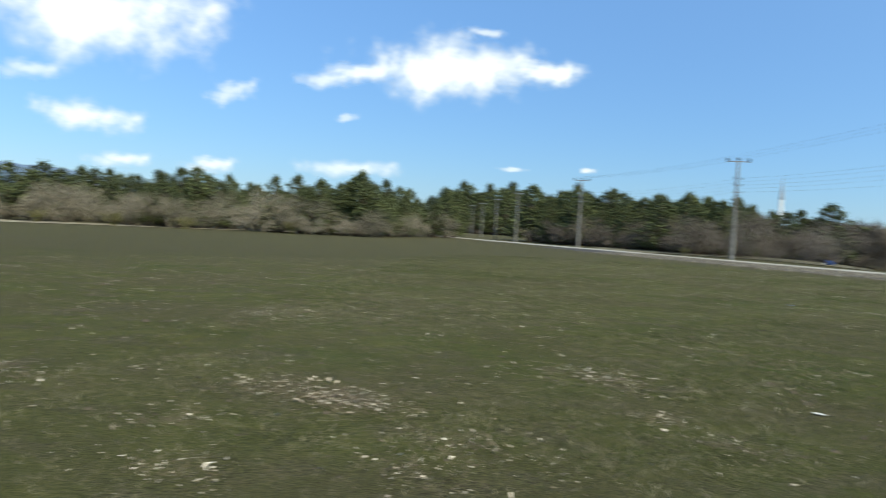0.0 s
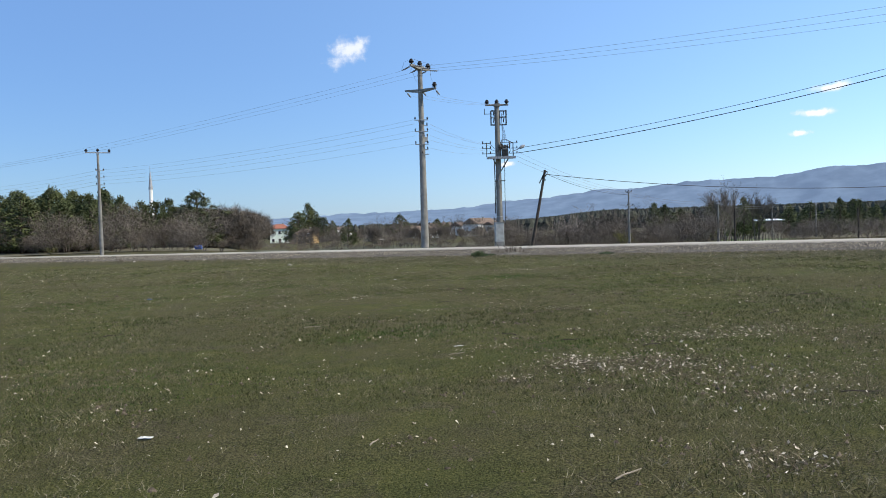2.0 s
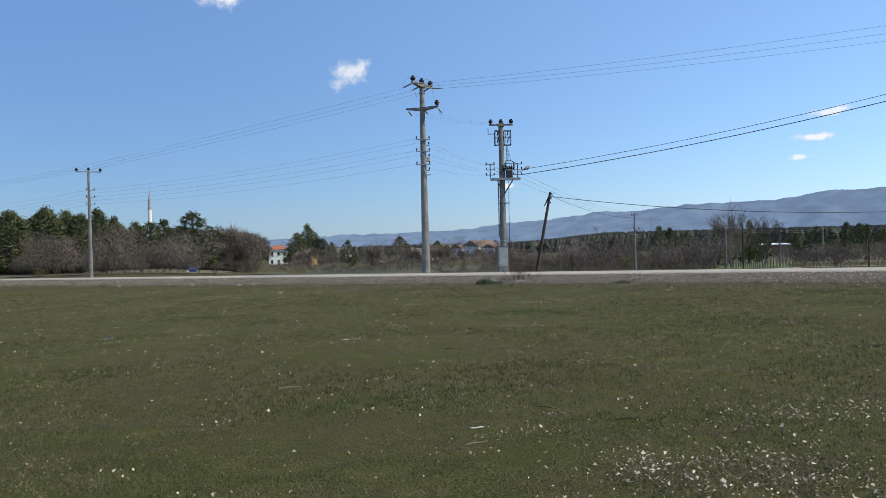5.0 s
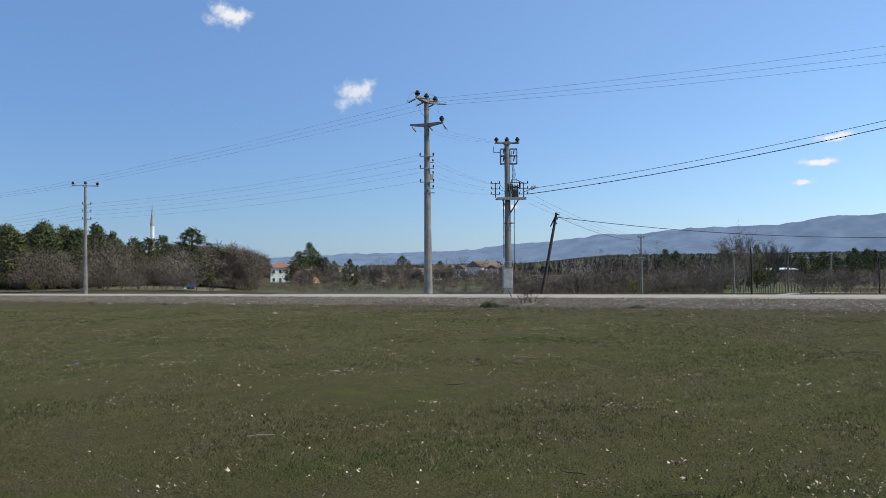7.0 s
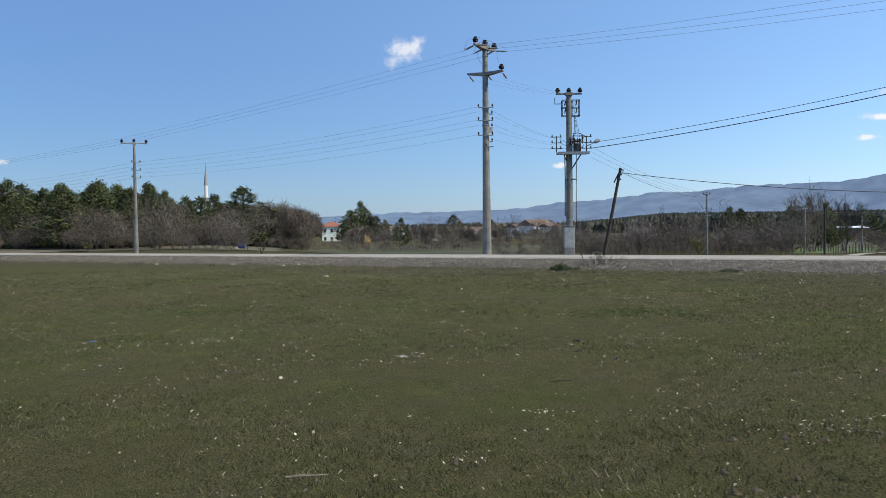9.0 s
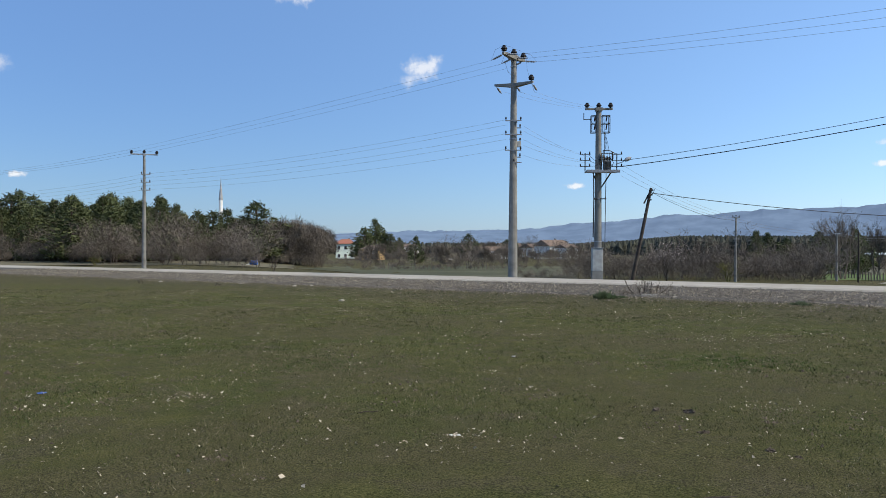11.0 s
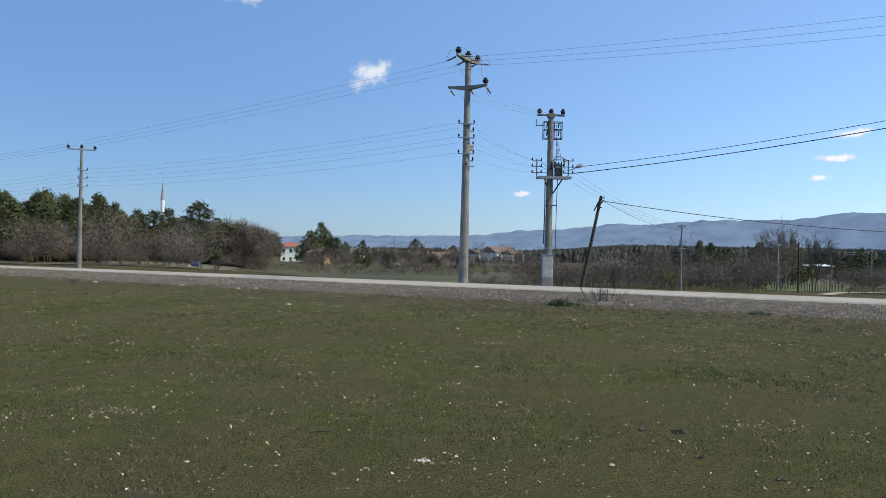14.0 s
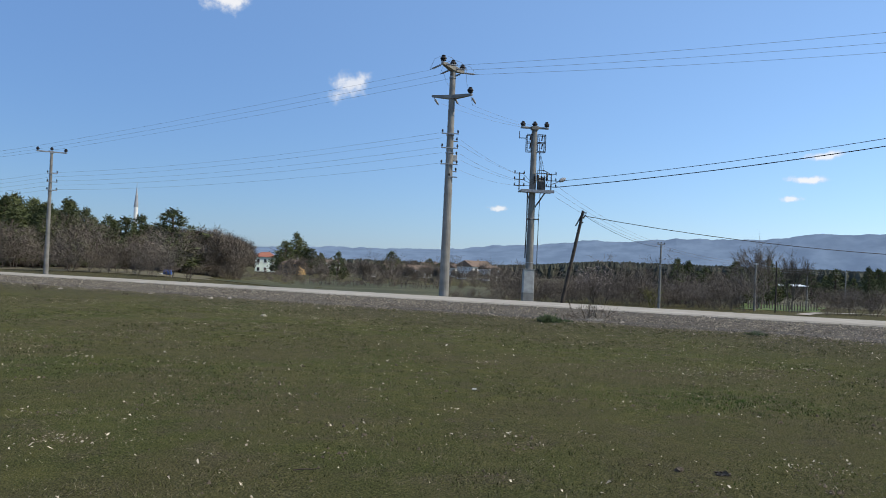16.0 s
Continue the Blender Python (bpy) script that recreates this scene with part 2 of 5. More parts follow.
def ground_material():
    """Short turf: green, mossy brown and greyish purple patches, with crumbs of pale litter."""
    m = bpy.data.materials.new("turf")
    m.use_nodes = True
    n, l = m.node_tree.nodes, m.node_tree.links
    b = n["Principled BSDF"]
    b.inputs["Roughness"].default_value, b.inputs["Specular IOR Level"].default_value = 0.95, 0.04
    co = n.new("ShaderNodeTexCoord")

    def noise_at(scale, detail, seed):
        mp = n.new("ShaderNodeMapping")
        mp.inputs["Location"].default_value = (seed * 17.3, seed * 7.1, 0)
        l.new(co.outputs["Object"], mp.inputs["Vector"])
        t = n.new("ShaderNodeTexNoise")
        t.inputs["Scale"].default_value, t.inputs["Detail"].default_value, t.inputs["Roughness"].default_value = scale, detail, 0.65
        l.new(mp.outputs["Vector"], t.inputs["Vector"])
        return t.outputs["Fac"]

    def ramp(fac, stops):
        r = n.new("ShaderNodeValToRGB")
        for i, (p, c) in enumerate(stops):
            e = r.color_ramp.elements[i] if i < 2 else r.color_ramp.elements.new(p)
            e.position, e.color = p, (*c, 1)
        l.new(fac, r.inputs["Fac"])
        return r.outputs["Color"]

    def mix(fac, a, c):
        x = n.new("ShaderNodeMix")
        x.data_type = "RGBA"
        l.new(fac, x.inputs["Factor"]), l.new(a, x.inputs["A"]), l.new(c, x.inputs["B"])
        return x.outputs["Result"]

    green = ramp(noise_at(1.6, 9, 1), [(0.3, (0.031, 0.039, 0.012)), (0.5, (0.065, 0.073, 0.02)), (0.72, (0.122, 0.12, 0.036))])
    fresh = ramp(noise_at(3.0, 8, 6), [(0.3, (0.0258, 0.043, 0.01032)), (0.7, (0.05676, 0.08256, 0.0172))])
    brown = ramp(noise_at(5, 8, 2), [(0.3, (0.04644, 0.03784, 0.02064)), (0.7, (0.1075, 0.08944, 0.0516))])
    fine = ramp(noise_at(64, 8, 3), [(0.4, (0.006, 0.007, 0.003)), (0.62, (0.2, 0.185, 0.07))])
    patch = ramp(noise_at(0.26, 9, 4), [(0.44, (0, 0, 0)), (0.58, (0.85, 0.85, 0.85))])
    lush = ramp(noise_at(0.3, 8, 7), [(0.5, (0, 0, 0)), (0.64, (0.8, 0.8, 0.8))])
    base = mix(patch, mix(lush, green, fresh), brown)
    soil = ramp(noise_at(14, 8, 12), [(0.3, (0.0387, 0.03096, 0.0215)), (0.7, (0.1204, 0.09804, 0.0688))])
    spots = ramp(noise_at(1.3, 9, 13), [(0.52, (0, 0, 0)), (0.62, (0.8, 0.8, 0.8))])
    base = mix(spots, base, soil)
    # the far end of the field is bare, greyish and thinly grown
    sep = n.new("ShaderNodeSeparateXYZ")
    l.new(co.outputs["Object"], sep.inputs["Vector"])
    wob = n.new("ShaderNodeMath")
    wob.operation, wob.inputs[1].default_value = "MULTIPLY_ADD", 26.0
    l.new(noise_at(0.08, 5, 8), wob.inputs[0]), l.new(sep.outputs["X"], wob.inputs[2])
    bare = n.new("ShaderNodeMapRange")
    bare.interpolation_type = "SMOOTHSTEP"
    bare.inputs["From Min"].default_value, bare.inputs["From Max"].default_value = -3.0, -20.0
    bare.inputs["To Max"].default_value = 0.8
    l.new(wob.outputs[0], bare.inputs["Value"])
    grey = ramp(noise_at(1.1, 8, 9), [(0.3, (0.03612, 0.0301, 0.02236)), (0.7, (0.07912, 0.06708, 0.0516))])
    base = mix(bare.outputs["Result"], base, grey)
    # trampled, thinly grown strip beside the gravel shoulder
    dist = n.new("ShaderNodeVectorMath")
    dist.operation, dist.inputs[1].default_value = "DOT_PRODUCT", (0.592, 0.806, 0)
    l.new(co.outputs["Object"], dist.inputs[0])
    wob2 = n.new("ShaderNodeMath")
    wob2.operation, wob2.inputs[1].default_value = "MULTIPLY_ADD", 14.0
    l.new(noise_at(0.16, 6, 11), wob2.inputs[0]), l.new(dist.outputs["Value"], wob2.inputs[2])
    worn = n.new("ShaderNodeMapRange")
    worn.interpolation_type = "SMOOTHSTEP"
    worn.inputs["From Min"].default_value, worn.inputs["From Max"].default_value = 35.0, 42.0
    worn.inputs["To Max"].default_value = 0.85
    l.new(wob2.outputs[0], worn.inputs["Value"])
    base = mix(worn.outputs["Result"], base, grey)
    half = n.new("ShaderNodeValue")
    half.outputs[0].default_value = 0.5
    base = mix(half.outputs[0], base, fine)
    l.new(base, b.inputs["Base Color"])
    bp = n.new("ShaderNodeBump")
    bp.inputs["Strength"].default_value, bp.inputs["Distance"].default_value = 0.9, 0.062
    l.new(noise_at(40, 8, 5), bp.inputs["Height"]), l.new(bp.outputs["Normal"], b.inputs["Normal"])
    return m


M["turf"] = ground_material()


# ---- mesh helpers ----
def part(name, bm, material, parent=None, label="", smooth=False):
    me = bpy.data.meshes.new(name)
    if smooth:
        for f in bm.faces:
            f.smooth = True
    bm.to_mesh(me)
    bm.free()
    me.materials.append(material)
    ob = new(name, me)
    if parent:
        ob.parent = parent
    if label:
        ob["label"] = label
    return ob


def mesh_from(name, verts, faces, material, parent=None, smooth=False):
    me = bpy.data.meshes.new(name)
    me.from_pydata(verts, [], faces)
    me.materials.append(material)
    if smooth:
        me.polygons.foreach_set("use_smooth", [True] * len(me.polygons))
    me.update()
    ob = new(name, me)
    if parent:
        ob.parent = parent
    return ob


def add_box(bm, size, at=(0, 0, 0), turn=(0, 0, 0), bevel=0.0):
    r = bmesh.ops.create_cube(bm, size=1.0)
    vs = r["verts"]
    bmesh.ops.scale(bm, vec=size, verts=vs)
    if bevel:
        es = list({e for v in vs for e in v.link_edges})
        vs = list({v for f in bmesh.ops.bevel(bm, geom=es, offset=bevel, segments=1, affect="EDGES")["faces"] for v in f.verts} | {v for v in vs if v.is_valid})
    bmesh.ops.transform(bm, matrix=pose(*at, *turn), verts=vs)
    return bm


def box(size, at=(0, 0, 0), turn=(0, 0, 0), bevel=0.0):
    return add_box(bmesh.new(), size, at, turn, bevel)


def add_tube(bm, points, radii, sides=8, caps=True):
    """A tapered tube through the points."""
    pts = [Vector(p) for p in points]
    rings = []
    for i, p in enumerate(pts):
        d = (pts[min(i + 1, len(pts) - 1)] - pts[max(i - 1, 0)]).normalized()
        u = d.orthogonal().normalized() if abs(d.z) < 0.95 else Vector((1, 0, 0)).cross(d).normalized()
        v = d.cross(u)
        r = radii[i] if isinstance(radii, (list, tuple)) else radii
        rings.append([bm.verts.new(p + r * (math.cos(a) * u + math.sin(a) * v)) for a in (2 * math.pi * k / sides for k in range(sides))])
    for a, b in zip(rings, rings[1:]):
        if a[0].co != b[0].co:
            for k in range(sides):
                bm.faces.new((a[k], a[(k + 1) % sides], b[(k + 1) % sides], b[k]))
    if caps:
        bm.faces.new(rings[0][::-1]), bm.faces.new(rings[-1])
    return bm


def tube(points, radii, sides=8, caps=True):
    return add_tube(bmesh.new(), points, radii, sides, caps)


def add_lathe(bm, profile, at=(0, 0, 0), sides=12, turn=(0, 0, 0)):
    """Spins (radius, height) pairs about z."""
    m = pose(*at, *turn)
    rings = [[bm.verts.new(m @ Vector((r * math.cos(2 * math.pi * k / sides), r * math.sin(2 * math.pi * k / sides), h))) for k in range(sides)] for r, h in profile]
    for a, b in zip(rings, rings[1:]):
        for k in range(sides):
            bm.faces.new((a[k], a[(k + 1) % sides], b[(k + 1) % sides], b[k]))
    bm.faces.new(rings[0][::-1]), bm.faces.new(rings[-1])
    return bm


def lathe(profile, at=(0, 0, 0), sides=12, turn=(0, 0, 0)):
    return add_lathe(bmesh.new(), profile, at, sides, turn)


def thing(name, at, label, category, group="", turn=0.0):
    ob = new(name)
    ob.empty_display_size = 0.2
    ob.matrix_basis = pose(*at, 0, 0, turn)
    return tagged(ob, label, category, group)


# ---- the lie of the land ----
ROAD_N = Vector((0.592, 0.806))      # across the road, away from the field
ROAD_U = Vector((0.806, -0.592))     # along the road


def smooth01(x, a, b):
    x = min(1.0, max(0.0, (x - a) / (b - a)))
    return x * x * (3 - 2 * x)


def across(x, y):
    """Metres past the road's far edge."""
    return x * ROAD_N.x + (y - 60.3) * ROAD_N.y


def slope(x, y):
    return 0.0119 * min(40.0, max(-110.0, x)) - 0.0024 * min(160.0, max(-60.0, y))


def land(x, y):
    """Height of the ground: a gently tilted plain, lower beyond the road."""
    s = across(x, y)
    z = slope(x, y) - 0.16 * smooth01(s, -4.5, -0.5) * (1 - smooth01(s, 0.5, 3.5))
    if s > 0.6:
        s -= 0.6
        w = smooth01(x + 0.22 * (y - 60), -24, 6)
        z -= w * (3.0 * (1 - math.exp(-s / 35)) + 0.004 * min(s, 400)) + (1 - w) * 0.004 * min(s, 300)
    return z


def on_land(x, y):
    return (x, y, land(x, y))


def turf_z(x, y):
    """Height of the turf itself, with its small hummocks."""
    return land(x, y) - 0.03 + (0.035 * noise.noise((x * 0.35, y * 0.35, 0)) if math.hypot(x, y - 20) < 40 else 0.0)


def polar(az, dist, x0=-0.7, y0=14.6):
    """A place on the land by bearing (degrees clockwise from +y) and distance from a point of the path."""
    x, y = x0 + dist * math.sin(radians(az)), y0 + dist * math.cos(radians(az))
    return (x, y, land(x, y))


def ribbon(name, inner, outer, t0, t1, step, lift, material, wave=0.0, thick=0.1, fall=0.0):
    """A strip along the road between two distances from its far edge, with skirts."""
    verts, faces = [], []
    count = int((t1 - t0) / step) + 1
    for i in range(count):
        t = t0 + i * step
        for s in (inner, inner, (inner + outer) / 2, outer, outer):
            k = len(verts) % 5
            w = wave * (noise.noise((t * 0.25, s, 1.0)) + 0.6 * noise.noise((t * 0.9, s, 4.0))) if wave else 0.0
            p = ROAD_U * t + ROAD_N * (s + w - (0.7 if k == 0 else 0)) + Vector((0, 60.3))
            z = slope(p.x, p.y) + lift
            verts.append((p.x, p.y, z - (thick if k in (0, 4) else 0) + (0.03 if k == 2 else 0) - fall * (0, 0, 0.4, 1, 1)[k]))
    for i in range(count - 1):
        for k in range(4):
            a = i * 5 + k
            faces.append((a, a + 5, a + 6, a + 1))
    return mesh_from(name, verts, faces, material)


def build_ground():
    rings = [0.0, 3, 6, 9, 12, 15, 18, 21, 24, 27, 30, 33, 36, 39, 42, 45, 48, 51, 54, 57, 60, 64, 68, 72, 77, 82, 88, 95, 103, 112, 122, 135, 150, 170, 195, 225, 260, 310, 380, 470, 600, 800, 1100, 1600, 2400, 3500, 4800]
    sides = 144
    verts, faces = [(0, 20, land(0, 20))], []
    for r in rings[1:]:
        for k in range(sides):
            a = 2 * math.pi * k / sides
            x, y = r * math.sin(a), 20 + r * math.cos(a)
            rough = 0.035 * noise.noise((x * 0.35, y * 0.35, 0)) if r < 40 else 0.0
            verts.append((x, y, land(x, y) + rough - 0.03))
    for k in range(sides):
        faces.append((0, 1 + (k + 1) % sides, 1 + k))
    for i in range(len(rings) - 2):
        for k in range(sides):
            a, b = 1 + i * sides, 1 + (i + 1) * sides
            faces.append((a + k, a + (k + 1) % sides, b + (k + 1) % sides, b + k))
    ob = mesh_from("ground", verts, faces, M["turf"], smooth=True)
    return tagged(ob, "short green and brown turf field running out to the horizon", "ground", kind="structure")


build_ground()
tagged(ribbon("road", -5.3, 0.0, -260, 130, 3, 0.05, M["asphalt"], thick=0.3, fall=0.1), "pale grey worn asphalt road crossing beyond the field", "road", kind="structure")
tagged(ribbon("verge_gravel", -12.2, -5.25, -60, 70, 1, -0.006, M["gravel_bed"], wave=0.9, thick=0.1), "loose grey gravel shoulder along the road", "gravel", kind="structure")


# ---- power poles ----
def pin_insulator(parent, at, size=0.26, name="insulator"):
    s = size
    ob = part(name, lathe([(0.12 * s, 0), (0.12 * s, 0.15 * s), (0.44 * s, 0.18 * s), (0.50 * s, 0.28 * s), (0.42 * s, 0.45 * s), (0.58 * s, 0.50 * s), (0.56 * s, 0.62 * s), (0.40 * s, 0.85 * s), (0.30 * s, 0.95 * s), (0.34 * s, 1.05 * s), (0.2 * s, 1.15 * s)], at, 10), M["porcelain"], parent, "dark brown porcelain pin insulator", smooth=False)
    return ob


def strain_insulator(parent, a, b):
    a, b = Vector(a), Vector(b)
    pts, rad = [], []
    for i in range(13):
        f = i / 12
        pts.append(a.lerp(b, f))
        rad.append(0.018 if f < 0.2 or f > 0.85 else (0.065 if i % 2 else 0.038))
    return part("strain_insulator", tube(pts, rad, 8), M["glassy"], parent, "grey ribbed strain insulator with clamp")


def small_bracket(parent, z, span=0.62, cx=0.0, cy=-0.16, both=True):
    ob = part("bracket", add_box(box((span, 0.06, 0.06), (cx, cy, z), bevel=0.008), (0.10, 0.2, 0.08), (0, cy * 0.5, z)), M["galvanised"], parent)
    ob["label"] = "galvanised low-voltage bracket"
    for sx in (-1, 1) if both else (-1,):
        part("spool_insulator", lathe([(0.02, 0), (0.02, 0.04), (0.05, 0.05), (0.055, 0.10), (0.035, 0.12), (0.05, 0.14), (0.03, 0.19)], (cx + sx * (span / 2 - 0.05), cy, z + 0.03), 8), M["porcelain"], ob)
    return ob


def pole_shaft(parent, h, r0, r1, material="concrete", sides=16, bands=()):
    ob = part("pole", tube([(0, 0, -0.5), (0, 0, h * 0.35), (0, 0, h * 0.7), (0, 0, h)], [r0 + 0.01, r0 + (r1 - r0) * 0.35, r0 + (r1 - r0) * 0.7, r1], sides), M[material], parent, smooth=False)
    for z in bands:
        r = r0 + (r1 - r0) * z / h + 0.02
        part("clamp_band", lathe([(r, -0.04), (r + 0.012, -0.03), (r + 0.012, 0.03), (r, 0.04)], (0, 0, z), 16), M["galvanised"], parent)
    return ob


def concrete_arm(parent, z, length, shift=0.0, depth=0.16, rise=0.0):
    """A tapered concrete cross-arm through which the pole passes."""
    bm = bmesh.new()
    for sx in (-1, 1):
        x1 = shift + sx * length / 2
        v = [bm.verts.new((x, y, zz)) for x, y, zz in (
            (0, -0.2, z - depth), (0, 0.2, z - depth), (0, 0.2, z + depth * 0.7), (0, -0.2, z + depth * 0.7),
            (x1, -0.07, z + rise - 0.02), (x1, 0.07, z + rise - 0.02), (x1, 0.07, z + depth * 0.7 + rise), (x1, -0.07, z + depth * 0.7 + rise))]
        for q in ((0, 1, 2, 3), (4, 5, 6, 7), (0, 1, 5, 4), (1, 2, 6, 5), (2, 3, 7, 6), (3, 0, 4, 7)):
            bm.faces.new([v[k] for k in q])
    bmesh.ops.recalc_face_normals(bm, faces=bm.faces)
    return part("crossarm", bm, M["concrete"], parent, "tapered concrete crossarm")


def line_pole(at, h, turn, name="utility_pole", r0=0.19, r1=0.10, arm=2.2, brackets=3, pin=0.25, label="slender grey concrete utility pole with three insulators and low brackets"):
    t = thing(name, at, label, "utility pole", "poles along the road", turn)
    pole_shaft(t, h - 0.28, r0, r1, sides=12)
    part("crossarm", add_box(box((arm, 0.10, 0.10), (0, -0.02, h - 0.36), bevel=0.012), (0.26, 0.26, 0.2), (0, 0, h - 0.38)), M["galvanised"], t, "galvanised steel crossarm")
    for x in (-arm / 2 + 0.1, 0, arm / 2 - 0.1):
        pin_insulator(t, (x, -0.02, h - 0.31 + (0.05 if x == 0 else 0)), pin)
    for i in range(brackets):
        small_bracket(t, h - 2.1 - 0.68 * i, 0.78, 0.12)
    return t


def tall_pole():
    at = (1.55, 60.5, slope(1.6, 60.3) - 0.02)
    t = thing("tall_power_pole", at, "tall tapered concrete power pole with two crossarms and wires", "power pole")
    pole_shaft(t, 12.75, 0.27, 0.155, bands=(12.1, 8.9, 7.9))
    # upper arm, seen turned away from the road's line
    up = concrete_arm(t, 12.62, 2.5, 0, 0.16, 0.0)
    up.matrix_basis = pose(0, 0, 0, 0, 0, 58)
    c, s = math.cos(radians(58)), math.sin(radians(58))
    for k in (-1.12, 0.0, 1.12):
        pin_insulator(t, (k * c, k * s, 12.74), 0.32)
        strain_insulator(t, (k * c, k * s, 12.62), (k * c - 0.70, k * s + 0.42, 12.36))
        strain_insulator(t, (k * c, k * s, 12.62), (k * c + 0.78, k * s - 0.25, 12.52))
        part("jumper", tube([(k * c - 0.7, k * s + 0.42, 12.38), (k * c - 0.5, k * s + 0.2, 12.9), (k * c, k * s, 13.12), (k * c + 0.45, k * s - 0.12, 12.95), (k * c + 0.78, k * s - 0.25, 12.54)], 0.008, 5), M["wire"], t)
    # lower arm
    low = concrete_arm(t, 11.02, 2.4, 0.0, 0.13, 0.06)
    low.matrix_basis = pose(0, 0, 0, 0, 0, -26)
    pin_insulator(t, (0.98, -0.46, 11.18), 0.31)
    for k in (-0.85, 0.1, 0.92):
        strain_insulator(t, (k * 1.15, -0.5 * k, 11.0), (k * 1.15 + 0.3, -0.5 * k + 0.57, 10.72))
    part("jumper", tube([(-0.5, 0.2, 12.4), (-0.35, -0.1, 11.8), (0.0, -0.2, 11.4)], 0.008, 5), M["wire"], t)
    part("jumper", tube([(0.7, -0.5, 12.6), (0.75, -0.2, 11.9), (0.88, 0.1, 11.6)], 0.008, 5), M["wire"], t)
    part("jumper", tube([(0.88, 0.1, 11.6), (1.05, 0.3, 11.2), (1.24, 0.67, 10.74)], 0.008, 5), M["wire"], t)
    for i, z in enumerate((8.95, 8.15, 7.25)):
        small_bracket(t, z, 0.95, -0.02, -0.22)
        small_bracket(t, z - 0.36, 0.56, 0.16, 0.18)
    small_bracket(t, 6.55, 0.5, 0.22, -0.18, False)
    part("junction_box", box((0.26, 0.2, 0.34), (0.30, 0.05, 7.62), bevel=0.02), M["box_grey"], t, "small grey junction box")
    return t


def transformer_pole():
    at = (8.25, 73.0, land(8.25, 73.0))
    t = thing("transformer_pole", at, "concrete pole carrying a transformer platform, racks and fuses", "power pole")
    h = 11.75 - at[2]
    z0 = -at[2]
    pole_shaft(t, h - 0.1, 0.29, 0.20, bands=(z0 + 5.0, z0 + 1.9))
    part("crossarm", add_box(box((2.0, 0.14, 0.14), (0, -0.05, h - 0.22), bevel=0.02), (0.5, 0.5, 0.24), (0, 0, h - 0.24)), M["concrete"], t, "concrete crossarm")
    for x in (-0.85, 0, 0.85):
        pin_insulator(t, (x, -0.05, h - 0.15), 0.34)
    # cut-out fuse frames on both sides
    for x0, w in ((-0.33, 0.36), (0.52, 0.56)):
        fr = part("fuse_frame", box((0.05, 0.05, 1.25), (x0 - w / 2, -0.12, h - 1.3)), M["steel_dark"], t, "dark steel fuse frame")
        for sx, y in ((1, -0.12), (-1, 0.45), (1, 0.45)):
            part("upright", box((0.05, 0.05, 1.25), (x0 + sx * w / 2, y, h - 1.3)), M["steel_dark"], fr)
        for z in (h - 0.7, h - 1.25, h - 1.9):
            part("rail", box((w + 0.05, 0.05, 0.05), (x0, -0.12, z)), M["steel_dark"], fr)
            part("rail", box((w + 0.05, 0.05, 0.05), (x0, 0.45, z)), M["steel_dark"], fr)
            part("rail", box((0.05, 0.6, 0.05), (x0 + w / 2, 0.16, z)), M["steel_dark"], fr)
        for z in (h - 0.95, h - 1.55):
            part("fuse", tube([(x0, -0.1, z - 0.18), (x0 + 0.06, -0.16, z + 0.2)], 0.045, 8), M["porcelain"], fr)
    part("horn_bracket", add_box(box((0.5, 0.05, 0.05), (-0.85, -0.05, h - 0.98)), (0.05, 0.05, 0.5), (-1.08, -0.05, h - 0.76)), M["steel_dark"], t)
    # platform
    pz = z0 + 7.0
    pl = part("platform", add_box(box((2.35, 1.5, 0.12), (0.25, -0.1, pz), bevel=0.02), (2.35, 0.12, 0.2), (0.25, -0.85, pz - 0.05)), M["galvanised"], t, "grey steel transformer platform")
    part("strut", tube([(0.22, -0.05, pz - 1.15), (0.85, -0.6, pz - 0.08)], 0.05, 6), M["steel_dark"], pl)
    part("strut", tube([(-0.2, -0.05, pz - 0.6), (-0.5, -0.6, pz - 0.08)], 0.04, 6), M["steel_dark"], pl)
    # transformer
    tr = part("transformer_tank", box((0.5, 0.5, 0.72), (0.62, -0.05, pz + 0.44), bevel=0.04), M["tank"], t, "dark grey oil transformer tank")
    for i in range(6):
        part("cooling_fin", box((0.02, 0.12, 0.55), (0.4 + 0.088 * i, -0.36, pz + 0.42)), M["tank"], tr)
    for x in (0.42, 0.62, 0.82):
        part("bushing", lathe([(0.05, 0), (0.07, 0.06), (0.045, 0.1), (0.07, 0.16), (0.04, 0.2), (0.06, 0.26), (0.02, 0.36)], (x, -0.05, pz + 0.8), 8), M["porcelain"], tr)
    part("conservator", tube([(0.38, 0.22, pz + 0.95), (0.86, 0.22, pz + 0.95)], 0.09, 10), M["tank"], tr)
    # low-voltage racks left and right
    for cx in (-1.0, 1.28):
        rk = part("rack", box((0.07, 0.07, 1.25), (cx, -0.3, pz + 0.66)), M["steel_dark"], t, "dark steel rack with spool insulators")
        for z in (pz + 1.22, pz + 0.78, pz + 0.34):
            part("rack_arm", box((0.78, 0.05, 0.05), (cx, -0.3, z)), M["steel_dark"], rk)
            for sx in (-0.33, 0.33):
                part("spool_insulator", lathe([(0.02, 0), (0.05, 0.03), (0.05, 0.09), (0.03, 0.11), (0.045, 0.14), (0.02, 0.18)], (cx + sx, -0.3, z + 0.02), 8), M["porcelain"], rk)
    part("top_rail", tube([(0.3, -0.3, pz + 1.5), (0.75, -0.3, pz + 1.5), (1.3, -0.3, pz + 1.2)], 0.03, 6), M["steel_dark"], t)
